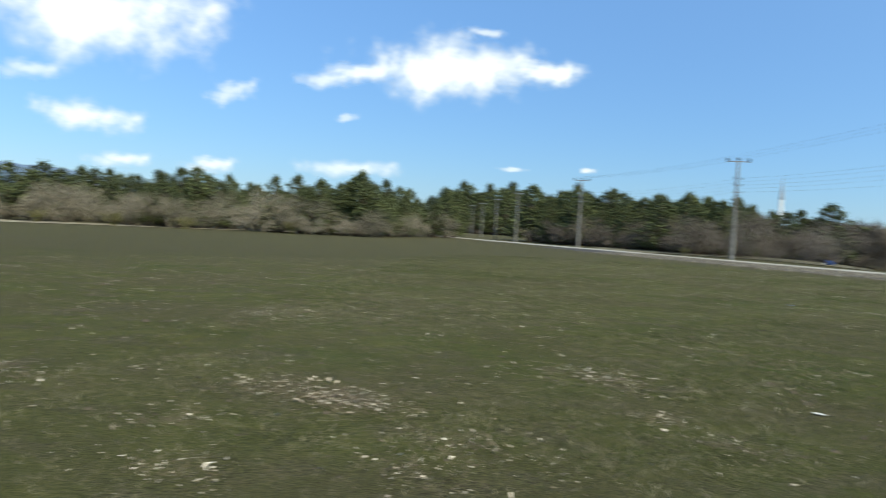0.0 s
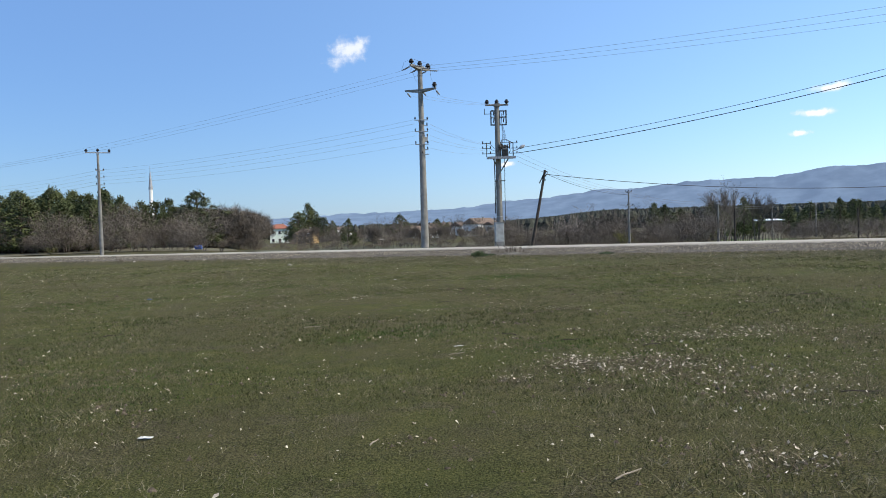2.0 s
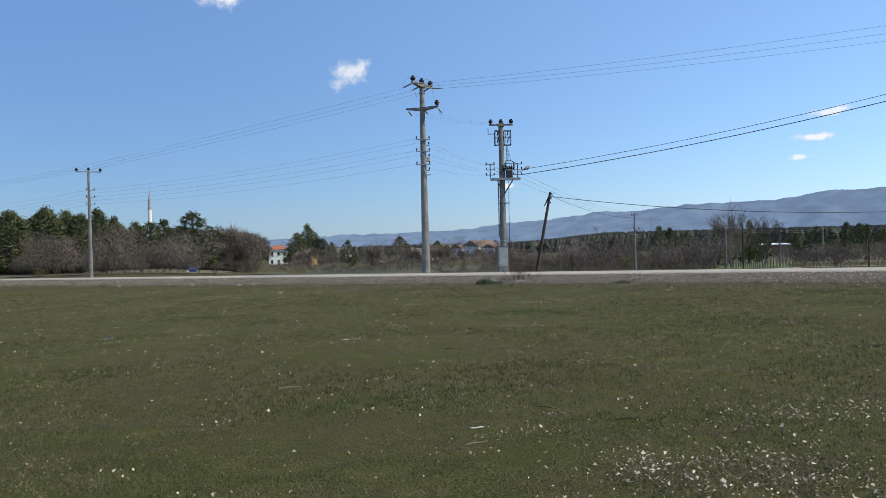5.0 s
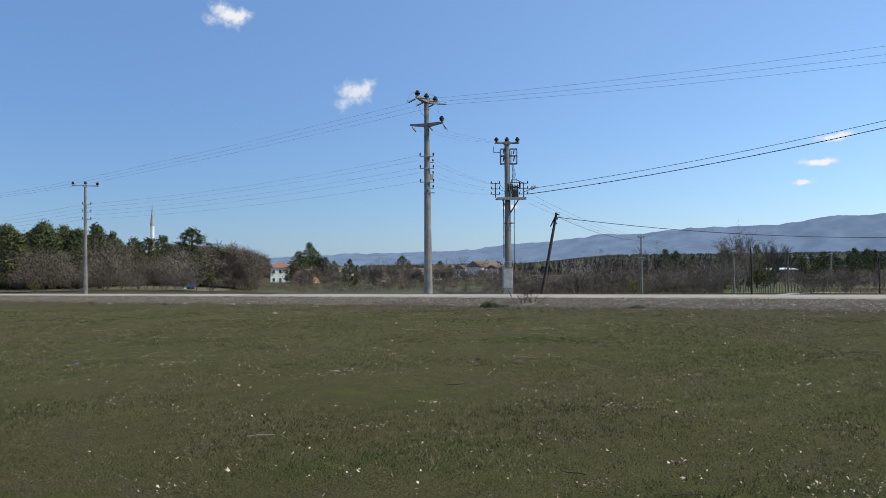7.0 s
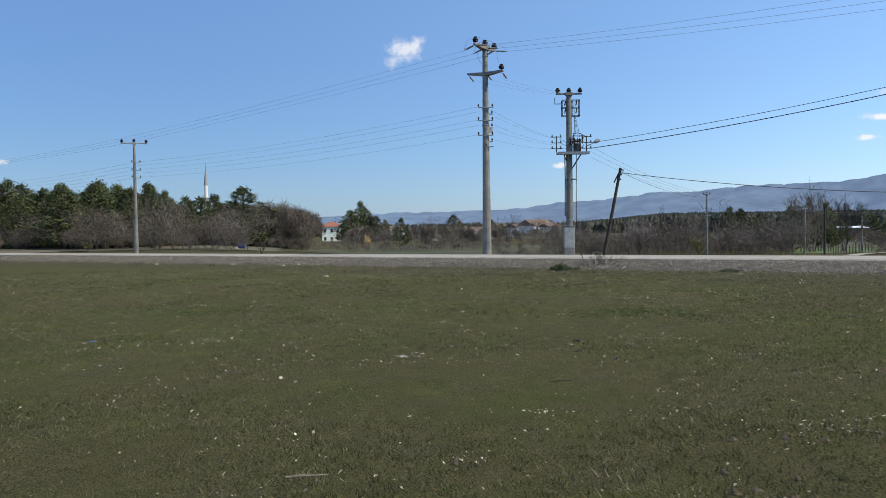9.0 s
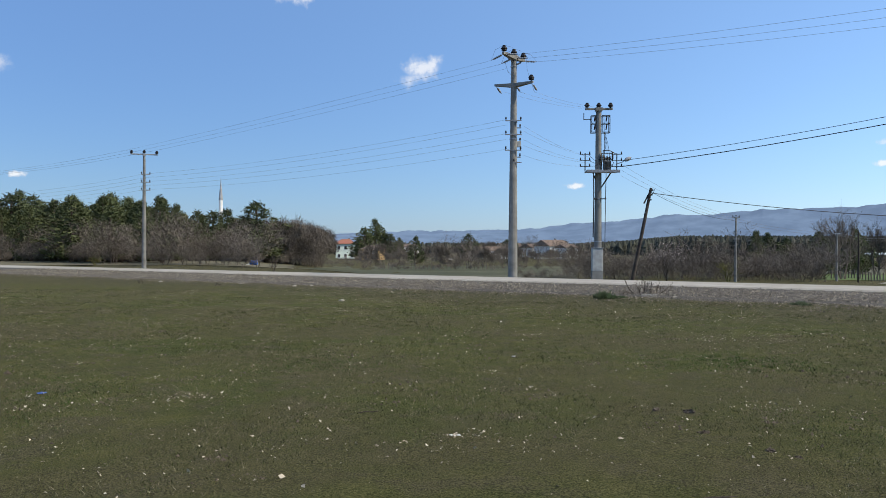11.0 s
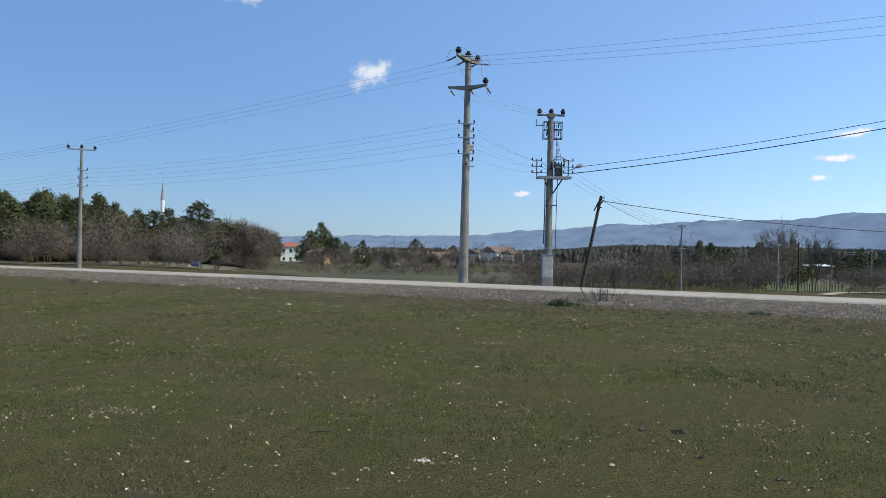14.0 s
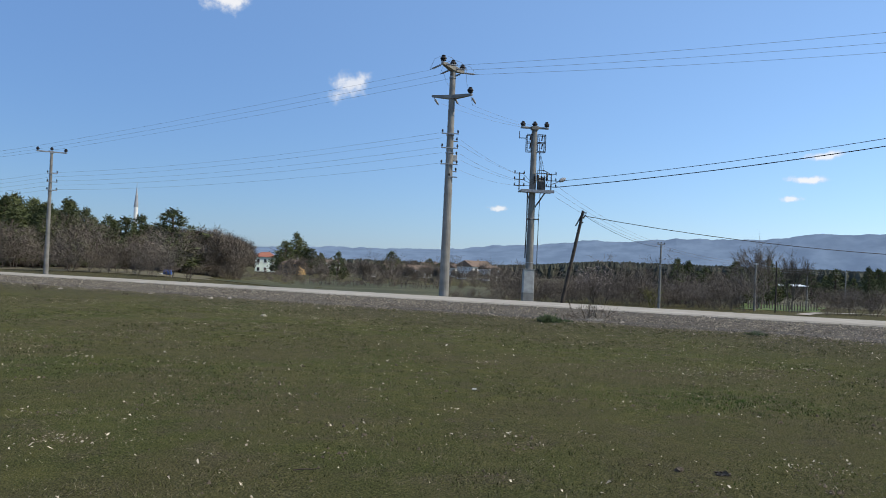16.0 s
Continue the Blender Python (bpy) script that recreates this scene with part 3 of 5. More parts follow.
    for k, x in enumerate((0.12, 0.3, 0.98)):
        part("surge_arrester", lathe([(0.04, 0), (0.075, 0.05), (0.05, 0.1), (0.075, 0.16), (0.05, 0.22), (0.075, 0.28), (0.05, 0.34), (0.07, 0.4), (0.02, 0.5)], (x, -0.3, pz + 0.62 + 0.1 * k), 8), M["porcelain"], t)
    part("guard_rail", add_box(add_box(box((0.05, 0.05, 1.35), (0.28, 0.3, pz + 0.7)), (0.05, 0.05, 1.5), (0.3, -0.3, pz + 0.75)), (0.9, 0.05, 0.05), (0.6, 0.3, pz + 1.35)), M["steel_dark"], t)
    for k in range(3):
        part("lead", tube([(0.36 + 0.05 * k, -0.1, h - 1.9), (0.5 + 0.08 * k, -0.22, pz + 1.9), (0.42 + 0.2 * k, -0.05, pz + 1.12)], 0.014, 5), M["cable"], t)
        part("lead", tube([(0.42 + 0.2 * k, -0.05, pz + 1.05), (0.85 + 0.1 * k, -0.35, pz + 1.0 - 0.2 * k), (1.1, -0.3, pz + 1.2 - 0.42 * k)], 0.016, 5), M["cable"], t)
        part("lead", tube([(0.42 + 0.1 * k, -0.1, pz + 0.95), (-0.3, -0.4, pz + 0.75 - 0.2 * k), (-0.75, -0.3, pz + 1.2 - 0.42 * k)], 0.016, 5), M["cable"], t)
    # street lamp
    lamp = part("lamp_arm", tube([(1.2, -0.3, pz + 0.5), (1.6, -0.5, pz + 0.62), (1.82, -0.6, pz + 0.75)], 0.03, 8), M["galvanised"], t, "street lamp on a short arm")
    part("lamp_head", add_lathe(bmesh.new(), [(0.03, 0), (0.10, 0.08), (0.15, 0.25), (0.14, 0.45), (0.06, 0.6)], (1.78, -0.58, pz + 0.72), 10, (-20, 62, 0)), M["glassy"], lamp)
    # cables down the pole, wall box at the foot
    part("down_cable", tube([(-0.35, -0.1, pz), (-0.33, -0.12, z0 + 5), (-0.36, -0.14, z0 + 2.2)], 0.045, 6), M["cable"], t)
    part("down_cable", tube([(0.55, -0.15, pz), (0.5, -0.2, z0 + 5), (0.48, -0.2, z0 + 1.2)], 0.025, 6), M["cable"], t)
    part("down_cable", tube([(0.36, -0.15, h - 0.9), (0.42, -0.2, pz + 1.2)], 0.02, 6), M["cable"], t)
    part("spacer", box((0.9, 0.06, 0.08), (0.1, -0.22, z0 + 5.0)), M["steel_dark"], t)
    bx = part("meter_box", box((0.78, 0.5, 1.7), (-0.12, -0.5, z0 + 0.55), bevel=0.03), M["box_grey"], t, "grey steel meter box")
    part("box_door", box((0.62, 0.02, 1.45), (-0.14, -0.762, z0 + 0.56), bevel=0.006), M["box_grey"], bx)
    part("box_roof", box((0.86, 0.6, 0.05), (-0.12, -0.5, z0 + 1.43), bevel=0.01), M["galvanised"], bx)
    part("box_plinth", box((0.8, 0.55, 2.2), (-0.12, -0.5, z0 - 1.3), bevel=0.03), M["concrete"], bx)
    return t


def leaning_pole():
    x, y = 11.65, 78.0
    z = land(x, y)
    t = thing("leaning_pole", (x, y, z), "dark weathered wooden pole leaning to one side", "utility pole")
    top = Vector((1.5, 0.2, 6.15 - z))
    part("pole", tube([(-0.1, 0, -0.4), top * 0.5, top], [0.15, 0.135, 0.11], 10), M["old_wood"], t)
    part("brace", tube([top * 0.86 + Vector((-0.35, 0, -0.15)), top * 0.97], [0.05, 0.07], 6), M["old_wood"], t)
    part("hook", tube([top * 0.92, top * 0.95 + Vector((0.25, -0.1, 0)), top * 0.97 + Vector((0.3, -0.12, 0.12))], 0.03, 6), M["steel_dark"], t)
    for k in (0.97, 0.92, 0.87):
        part("spool_insulator", lathe([(0.03, 0), (0.06, 0.03), (0.06, 0.1), (0.03, 0.12)], top * k + Vector((0.16, -0.12, 0)), 8), M["porcelain"], t)
    return t


def sag_wire(a, b, sag=0.8, r=0.012, material="wire", label="thin overhead power line wire"):
    a, b = Vector(a), Vector(b)
    pts = []
    for i in range(25):
        f = i / 24
        p = a.lerp(b, f)
        p.z -= sag * 4 * f * (1 - f)
        pts.append(p)
    ob = part("power_wire", tube(pts, r * (0.75 if material == "wire" else 1.0), 5, False), M[material], None)
    return tagged(ob, label, "wire", "overhead wires")


tall_pole()
transformer_pole()
leaning_pole()
LINE = [(-29.35, 82.4, 10.2), (-60.3, 104.9, 10.1), (-82.7, 121.2, 9.1), (-104, 144, 9.1), (-129, 172, 9.1), (-151, 196, 9.1), (-154, 190, 9.1)]
for px, py, ph in LINE:
    line_pole((px, py, slope(px, py) - 0.05), ph, 24.0, arm=2.25)
for az, dd, ph, lab in ((17.68, 95.1, 7.2, ""), (23.75, 108, 6.1, "b"), (26.9, 128, 5.9, "b"), (29.15, 158, 6.6, "b")):
    x, y, z = polar(az, dd)
    line_pole((x, y, z), ph if lab else 5.1 - z, 12 if lab else 0, r0=0.15, r1=0.09, arm=0.75 if lab else 0.9, brackets=0 if lab else 2, pin=0.14, label="thin grey concrete utility pole among the trees")
x, y, z = polar(25.0, 104)
wp = thing("wooden_pole", (x, y, z), "dark thin wooden pole beside the bare tree", "utility pole")
part("pole", tube([(0, 0, -0.3), (0.03, 0, 3), (-0.05, 0, 6.0)], [0.12, 0.10, 0.08], 8), M["old_wood"], wp)
x, y, z = polar(32.5, 120)
wp2 = copy_thing(wp, pose(x, y, z - 1.2))

# three upper and three lower wires along the road line
lp0, lp1 = Vector(LINE[0]), Vector(LINE[1])
T = Vector((1.55, 60.5, 0))
for k, (ox, oy) in zip((-1, 0, 1), ((-0.594, -0.95), (0, 0), (0.594, 0.95))):
    a = (T.x + ox - 0.7, T.y + oy + 0.42, 12.2)
    b = (lp0.x + k * 0.94, lp0.y + 0.42 * k, slope(lp0.x, lp0.y) + 10.2)
    sag_wire(a, b, 0.12, 0.0075)
    c = (lp1.x + k * 0.94, lp1.y + 0.42 * k, slope(lp1.x, lp1.y) + 10.1)
    sag_wire(b, c, 0.3, 0.009)
    sag_wire((T.x + ox + 0.78, T.y + oy - 0.25, 12.38), (36 + 1.9 * ox, 36 + 1.9 * oy, 11.6), 0.4, 0.009)
for k, (z, y1) in enumerate(((8.85, 8.1), (8.55, 7.76), (8.05, 7.42), (7.72, 7.08), (7.15, 6.74))):
    b = (lp0.x + 0.1, lp0.y - 0.2, slope(lp0.x, lp0.y) + y1)
    sag_wire((T.x - 0.45, T.y - 0.22, z), b, 0.4, 0.007)
    sag_wire(b, (lp1.x, lp1.y - 0.2, slope(lp1.x, lp1.y) + y1 - 0.1), 0.5, 0.008)
    sag_wire((T.x + 0.6, T.y + 0.2, z - 0.3), (8.25 - 1.0 - 0.33 + 0.66 * (k % 2), 72.7, 8.24 - 0.22 * k), 0.16, 0.008)
for k, x in enumerate((-0.85, 0.1, 0.92)):
    sag_wire((T.x + x + 0.32, T.y + 0.62, 10.6), (8.25 + 0.85 * (k - 1), 73.0, 11.55), 0.15, 0.007)
# thick service cables off the racks to the side
for k in (0, 1):
    sag_wire((8.25 + 1.6, 72.7, 7.75 - 0.42 * k), (50, 48.3, 15.2 - 0.5 * k), 0.95, 0.028 if k else 0.018, "cable", "black twisted overhead service cable")
for k in range(3):
    sag_wire((8.25 + 1.6, 72.7, 7.5 - 0.42 * k), (28.1 + 0.3 * k - 0.3, 105.2, 4.95 - 0.3 * k), 0.5, 0.012)
sag_wire((13.2, 78.1, 5.75), (55, 77.3, 4.0), 1.0, 0.026, "cable", "black overhead cable hanging off the leaning pole")
sag_wire((13.2, 78.1, 5.8), (28.2, 105.2, 4.4), 0.5, 0.016, "cable", "black overhead cable hanging off the leaning pole")
for k in range(2):
    a, b, c, d2 = polar(23.75, 108), polar(26.9, 128), polar(29.15, 158), (28.2, 105.2, 0)
    sag_wire((a[0], a[1], a[2] + 5.9 - 0.3 * k), (b[0], b[1], b[2] + 5.7 - 0.3 * k), 0.4, 0.012)
    sag_wire((b[0], b[1], b[2] + 5.7 - 0.3 * k), (c[0], c[1], c[2] + 6.4 - 0.3 * k), 0.4, 0.012)
    sag_wire((28.2, 105.2, 4.6 - 0.3 * k), (a[0], a[1], a[2] + 5.9 - 0.3 * k), 0.4, 0.012)


# ---- trees ----
def pine_meshes(seed, h, width, low=0.15, clumps=1.0):
    """Trunk with boughs, and a full rounded crown of needle tufts with a lobed outline."""
    rng = random.Random(seed)
    bm = bmesh.new()
    bend, ph = rng.uniform(-0.25, 0.25), rng.uniform(0, 6.28)
    spine = lambda z: Vector((bend * math.sin(z / h * 2.5), bend * 0.6 * math.sin(z / h * 3.1), z))
    add_tube(bm, [spine(h * f) for f in (-0.04, 0.2, 0.45, 0.7, 0.95)], [0.022 * h, 0.018 * h, 0.014 * h, 0.008 * h, 0.002 * h], 7)
    v, f = [], []

    def tuft(c, out, size, count):
        for _ in range(count):
            p = c + Vector([rng.gauss(0, 0.42) for _ in range(3)]) * size
            tip = (out * 0.55 + Vector((rng.gauss(0, 0.6), rng.gauss(0, 0.6), 0.45 + rng.gauss(0, 0.4)))).normalized()
            side = tip.cross(out + Vector([rng.gauss(0, 0.5) for _ in range(3)]))
            side = side.normalized() if side.length > 0.01 else tip.orthogonal().normalized()
            q = size * rng.uniform(0.5, 1.15)
            b = len(v)
            v.extend((p - side * q * 0.2, p + side * q * 0.2, p + tip * q))
            f.append((b, b + 1, b + 2))

    n = int(130 * clumps)
    for i in range(n):
        u = ((i + rng.random()) / n) ** 1.2
        z = h * (low + (0.96 - low) * u)
        a = i * 2.4 + rng.uniform(-0.5, 0.5)
        lobe = 1 + 0.2 * math.sin(3 * a + ph + 5 * u) + 0.14 * math.sin(2 * a - ph + 11 * u)
        reach = width * 1.12 * (1 - u) ** 0.74 * (0.65 + 0.35 * min(1.0, u * 3.2)) * lobe
        root = spine(z - 0.05 * h)
        tip = spine(z) + Vector((math.cos(a), math.sin(a), 0)) * reach * math.sqrt(rng.uniform(0.3, 1.0))
        if i % 5 == 0:
            add_tube(bm, [root, root.lerp(tip, 0.5) - Vector((0, 0, 0.04 * reach)), tip], [0.006 * h, 0.004 * h, 0.0015 * h], 4, False)
        out = (tip - root + Vector((0, 0, 0.02 * h))).normalized()
        tuft(tip, out, h * rng.uniform(0.034, 0.066) * (1 - 0.35 * u), 25)
    for q in (0.9, 0.96, 1.0):
        tuft(spine(h * q), Vector((0, 0, 1)), 0.03 * h, 8)
    return bm, v, f


def make_pine(seed, h, width, low=0.22, clumps=1.0):
    t = thing("pine_tree", (0, 0, -200), "dark green pine with an uneven crown", "tree", "pines of the wood")
    bm, v, f = pine_meshes(seed, h, width, low, clumps)
    part("trunk", bm, M["bark_pine"], t)
    mesh_from("crown", v, f, M["needles"], t)
    return t


def bare_meshes(seed, h, stems=4, spread=0.45, levels=4, fan=3, twig=1.0, ends=6, wild=0.5):
    """Stems with their main boughs, one mesh each, and one crown of finer branches and twigs."""
    rng = random.Random(seed)
    trunks, bv, bf = [], [], []

    def stick(v, f, a, b, ra, rb):
        d = (b - a).normalized()
        u = d.orthogonal().normalized()
        w = d.cross(u)
        i = len(v)
        for c, r in ((a, ra), (b, rb)):
            for k in range(3):
                an = 2.0944 * k
                v.append(c + r * (math.cos(an) * u + math.sin(an) * w))
        for k in range(3):
            f.append((i + k, i + (k + 1) % 3, i + 3 + (k + 1) % 3, i + 3 + k))

    def grow(p, d, length, r, level, tv, tf):
        q = p + d * length
        if level >= levels:
            w = d.orthogonal().normalized()
            w.rotate(Matrix.Rotation(rng.uniform(0, 6.28), 3, d))
            w *= max(r, 0.0045 * twig)
            i = len(bv)
            bv.extend((p - w, p + w, q + w * 0.5, q - w * 0.5))
            bf.append((i, i + 1, i + 2, i + 3))
            return
        v, f = (tv, tf) if level < 1 else (bv, bf)
        if level < 2:
            mid = p.lerp(q, 0.5) + Vector([rng.gauss(0, 0.06 * length) for _ in range(3)])
            stick(v, f, p, mid, r, r * 0.82)
            stick(v, f, mid, q, r * 0.82, r * 0.62)
        else:
            stick(v, f, p, q, r, r * 0.6)
        for k in range(ends if level == levels - 1 else fan):
            nd = (d + Vector((rng.gauss(0, wild), rng.gauss(0, wild), rng.gauss(0.12, 0.32)))).normalized()
            start = p.lerp(q, rng.uniform(0.35, 1.0)) if k else q
            grow(start, nd, length * rng.uniform(0.55, 0.82), r * rng.uniform(0.42, 0.6), level + 1, tv, tf)

    for s in range(stems):
        a = 6.2832 * (s + rng.random()) / stems
        lean = spread * rng.uniform(0.3, 1.0) if stems > 1 else 0.06
        d = Vector((math.cos(a) * lean, math.sin(a) * lean, 1)).normalized()
        base = Vector((math.cos(a), math.sin(a), 0)) * (0.03 * h * (stems > 1)) + Vector((0, 0, -0.1))
        tv, tf = [], []
        grow(base, d, h * (0.34 if stems > 1 else 0.36) * rng.uniform(0.8, 1.1), h * (0.011 if stems > 1 else 0.022) * twig, 0, tv, tf)
        trunks.append((tv, tf))
    return trunks, bv, bf


def make_bare(name, label, group, seed, h, stems, spread, levels, fan, material="bark_bare", twig=1.0, ends=6, wild=0.5):
    t = thing(name, (0, 0, -200), label, "tree" if "tree" in name else "shrub", group)
    trunks, bv, bf = bare_meshes(seed, h, stems, spread, levels, fan, twig, ends, wild)
    for tv, tf in trunks:
        mesh_from("stem", tv, tf, M[material], t)
    mesh_from("crown", bv, bf, M[material], t)
    return t


def make_round(name, label, group, seed, h, width, material, twigs=2000, low=0.25, stems=2):
    """A bare tree with a rounded crown of dense fine twigs on a few forked limbs."""
    rng = random.Random(seed)
    t = thing(name, (0, 0, -200), label, "tree" if "tree" in name else "shrub", group)
    trunks, bv, bf = bare_meshes(seed, h * 0.66, stems, 0.35, 4, 3, 0.8, 3)
    for tv, tf in trunks:
        mesh_from("stem", tv, tf, M[material], t)
    lobes = [(Vector((rng.uniform(-0.6, 0.6) * width, rng.uniform(-0.6, 0.6) * width, h * rng.uniform(low + 0.18, 0.74))), rng.uniform(0.3, 0.5)) for _ in range(9)]
    root = Vector((0, 0, -h * 0.1))
    for i in range(twigs):
        c, k = lobes[i % 9]
        d = Vector((rng.gauss(0, 1), rng.gauss(0, 1), rng.gauss(0, 1))).normalized() * rng.random() ** 0.4
        p = c + Vector((d.x * width * k, d.y * width * k, d.z * h * k * 0.55))
        if p.z < h * low * 0.5:
            p.z = h * low * rng.uniform(0.5, 1.6)
        g = ((p - root).normalized() + Vector([rng.gauss(0, 0.48) for _ in range(3)])).normalized()
        w = g.orthogonal().normalized()
        w.rotate(Matrix.Rotation(rng.uniform(0, 6.28), 3, g))
        w *= 0.0031 * h * rng.uniform(0.6, 1.4)
        q = p + g * h * rng.uniform(0.05, 0.14)
        b = len(bv)
        bv += [p - w, p + w, q]
        bf.append((b, b + 1, b + 2))
    mesh_from("crown", bv, bf, M[material], t)
    return t


PINES = [make_pine(11 + i, 10, w, lo, c) for i, (w, lo, c) in enumerate(((2.3, 0.08, 1.0), (2.7, 0.14, 1.05), (2.0, 0.06, 0.95), (2.5, 0.2, 1.0), (1.8, 0.1, 0.9)))]
SHRUBS = [make_bare("many_stemmed_shrub", "leafless brown many-stemmed shrub", "bare shrubs of the thicket", 31 + i, 5, 5, 0.8, 4, 3, "bark_bare", 0.5, 9) for i in range(3)]
TREES = [make_round("bare_tree", "leafless grey-brown tree with a dense crown of twigs", "bare trees", 51 + i, 6, w, "bark_bare", 2700, 0.3, 3) for i, w in enumerate((2.0, 2.4, 1.8, 2.2))]
THICKET = [make_round("bare_shrub", "leafless brown shrub with dense fine twigs", "bare shrubs of the thicket", 61 + i, 4, 2.2, "bark_bare", 1700, 0.1, 4) for i in range(3)]
GARDEN = [make_bare("fruit_tree", "small leafless fruit tree with upright open branches", "garden trees", 57 + i, 4, st, sp, 5, 3, "bark_bare", 0.6, 5, 0.4) for i, (st, sp) in enumerate(((1, 0.3), (3, 0.4), (2, 0.5), (1, 0.4)))]
# same shrubs in the lightened bark, painted as if in the sun
EDGE = [make_round("pale_shrub", "leafless grey-brown shrub in a painted sunlit tint, with dense fine twigs", "bare shrubs of the wood's edge", 66 + i, 4, 2.1, "bark_bare_lit", 1700, 0.1, 4) for i in range(3)]
used = set()


def plant(kinds, i, at, height, own, turn=None, lean=1.0, sink=0.0):
    """Plants one of the kinds; the first of each kind is the original itself."""
    ob = kinds[i % len(kinds)]
    rng = random.Random(i * 7 + int(at[0] * 13))
    s = height / max(max((c.matrix_basis @ Vector(v)).z for v in c.bound_box) for c in ob.children)
    m = pose(at[0], at[1], at[2] - sink, 0, 0, rng.uniform(0, 360)) @ Matrix.Diagonal((s * lean, s * lean, s, 1))
    if ob.name in used:
        return copy_thing(ob, m)
    used.add(ob.name)
    ob.matrix_basis = m
    return ob


rng = random.Random(5)
n = 0


def beyond_road(az, extra):
    """A distance along a bearing that lies past the road (and past the row of poles at its far end)."""
    a = radians(az)
    return (58.9 / (math.cos(a) + 0.735 * math.sin(a)) if az > -34 else 262.0 + 4 * (az + 34)) + extra


# wood on the far side of the road and along the field's end
for i in range(240):
    if i < 125:       # along the field's far end, drawing back where it meets the road
        az = -77 + 38.2 * (i + rng.random()) / 125
        at = polar(az, rng.uniform(107, 140) + 46 * smooth01(az, -46, -39), 0.6, 1.4)
        hh = rng.uniform(6.6, 9.6) + 0.03 * (az + 76) + 1.2 * smooth01(az, -46, -39)
    else:             # beyond the road
        az = -40 + 20.2 * (i - 125 + rng.random()) / 115
        at = polar(az, beyond_road(az, rng.uniform(22, 60)), 0.6, 1.4)
        dist = math.hypot(at[0] - 0.6, at[1] - 1.4)
        hh = (1.5 + dist * math.tan(radians(2.85)) - at[2]) * rng.uniform(0.88, 1.26)
    plant(PINES, n, at, hh, 10, lean=rng.uniform(1.15, 1.6))
    n += 1
for i in range(176):
    if i < 92:
        az = -77 + 38 * (i + rng.random()) / 92
        at = polar(az, rng.uniform(102, 116) + 44 * smooth01(az, -46, -39), 0.6, 1.4)
        hh = rng.choice((rng.uniform(1.8, 3.2), rng.uniform(3.0, 5.0), rng.uniform(4.2, 6.8)))
    else:
        az = -40 + 26 * (i - 92 + rng.random()) / 84
        at = polar(az, beyond_road(az, rng.uniform(13, 26)), 0.6, 1.4)
        hh = rng.choice((rng.uniform(1.4, 2.6), rng.uniform(2.6, 4.8))) * (1.3 if az < -34 else 1.0)
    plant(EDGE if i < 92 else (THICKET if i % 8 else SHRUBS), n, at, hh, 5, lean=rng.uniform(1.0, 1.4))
    n += 1
# mixed trees round the minaret's bearing, bare trees towards the pale green house
for az, dd, hh in ((-22.4, 124, 10.4), (-21.6, 122, 10.2), (-20.9, 118, 9.4), (-19.0, 116, 8.0), (-18.4, 114, 8.2), (-17.9, 112, 8.5), (-17.4, 114, 8.2), (-16.9, 116, 7.6), (-16.0, 113, 9.2), (-15.5, 112, 10.0), (-15.0, 115, 9.0)):
    plant(PINES, n, polar(az, dd), hh, 10, lean=1.75 if az > -20 else 1.25)
    n += 1
for i in range(20):
    plant(PINES, n, polar(-27.5 + 8.6 * (i + rng.random()) / 20, rng.uniform(108, 122)), rng.uniform(7.4, 10.4), 10, lean=rng.uniform(1.1, 1.4))
    n += 1
for i in range(74):
    plant(TREES if i % 4 else THICKET, n, polar(-17.2 + 6.2 * (i + rng.random()) / 74, rng.uniform(112, 138)), rng.uniform(5.4, 7.0) - 2.2 * (i % 4 == 0), 7, lean=rng.uniform(0.95, 1.25))
    n += 1
for i in range(18):
    plant(THICKET, n, polar(-17 + 6.0 * (i + rng.random()) / 18, rng.uniform(109, 115)), rng.uniform(0.9, 2.0), 5, lean=1.5)
    n += 1
# pines beside the pale green house and among the gardens
for az, dd, hh in ((-8.3, 296, 11.5), (-8.0, 300, 14.4), (-7.7, 302, 16.0), (-7.35, 306, 17.4), (-7.0, 309, 16.4), (-6.6, 305, 14.0), (-6.2, 302, 11.5), (-5.8, 312, 10.5), (-4.35, 214, 8.6), (-0.75, 290, 11.8), (-0.2, 296, 9.6), (2.0, 330, 9.0), (2.7, 340, 9.6), (-5.6, 330, 9.5)):
    plant(PINES, n, polar(az, dd), hh, 10, lean=1.6 if az > -4 else 1.5)
    n += 1
# orchard and gardens between the houses
for i in range(190):
    far = i % 5 == 3
    plant(TREES if far or i % 3 == 0 else GARDEN, n, polar(-8.6 + 16.2 * (i + rng.random()) / 190, rng.uniform(380, 450) if far else rng.uniform(172, 285)), rng.uniform(6.0, 8.4) if far else rng.choice((rng.uniform(2.4, 3.6), rng.uniform(3.2, 4.8), rng.uniform(4.2, 6.2))), 7, lean=rng.uniform(0.85, 1.2))
    n += 1
for i in range(64):
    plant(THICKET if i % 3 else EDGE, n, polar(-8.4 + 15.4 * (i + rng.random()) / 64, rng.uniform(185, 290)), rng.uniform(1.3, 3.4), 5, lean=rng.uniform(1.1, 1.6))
    n += 1
for i in range(26):
    plant(THICKET, n, polar(-11.2 + 18 * (i + rng.random()) / 26, rng.uniform(150, 168)), rng.uniform(0.8, 1.9), 5, lean=1.6)
    n += 1
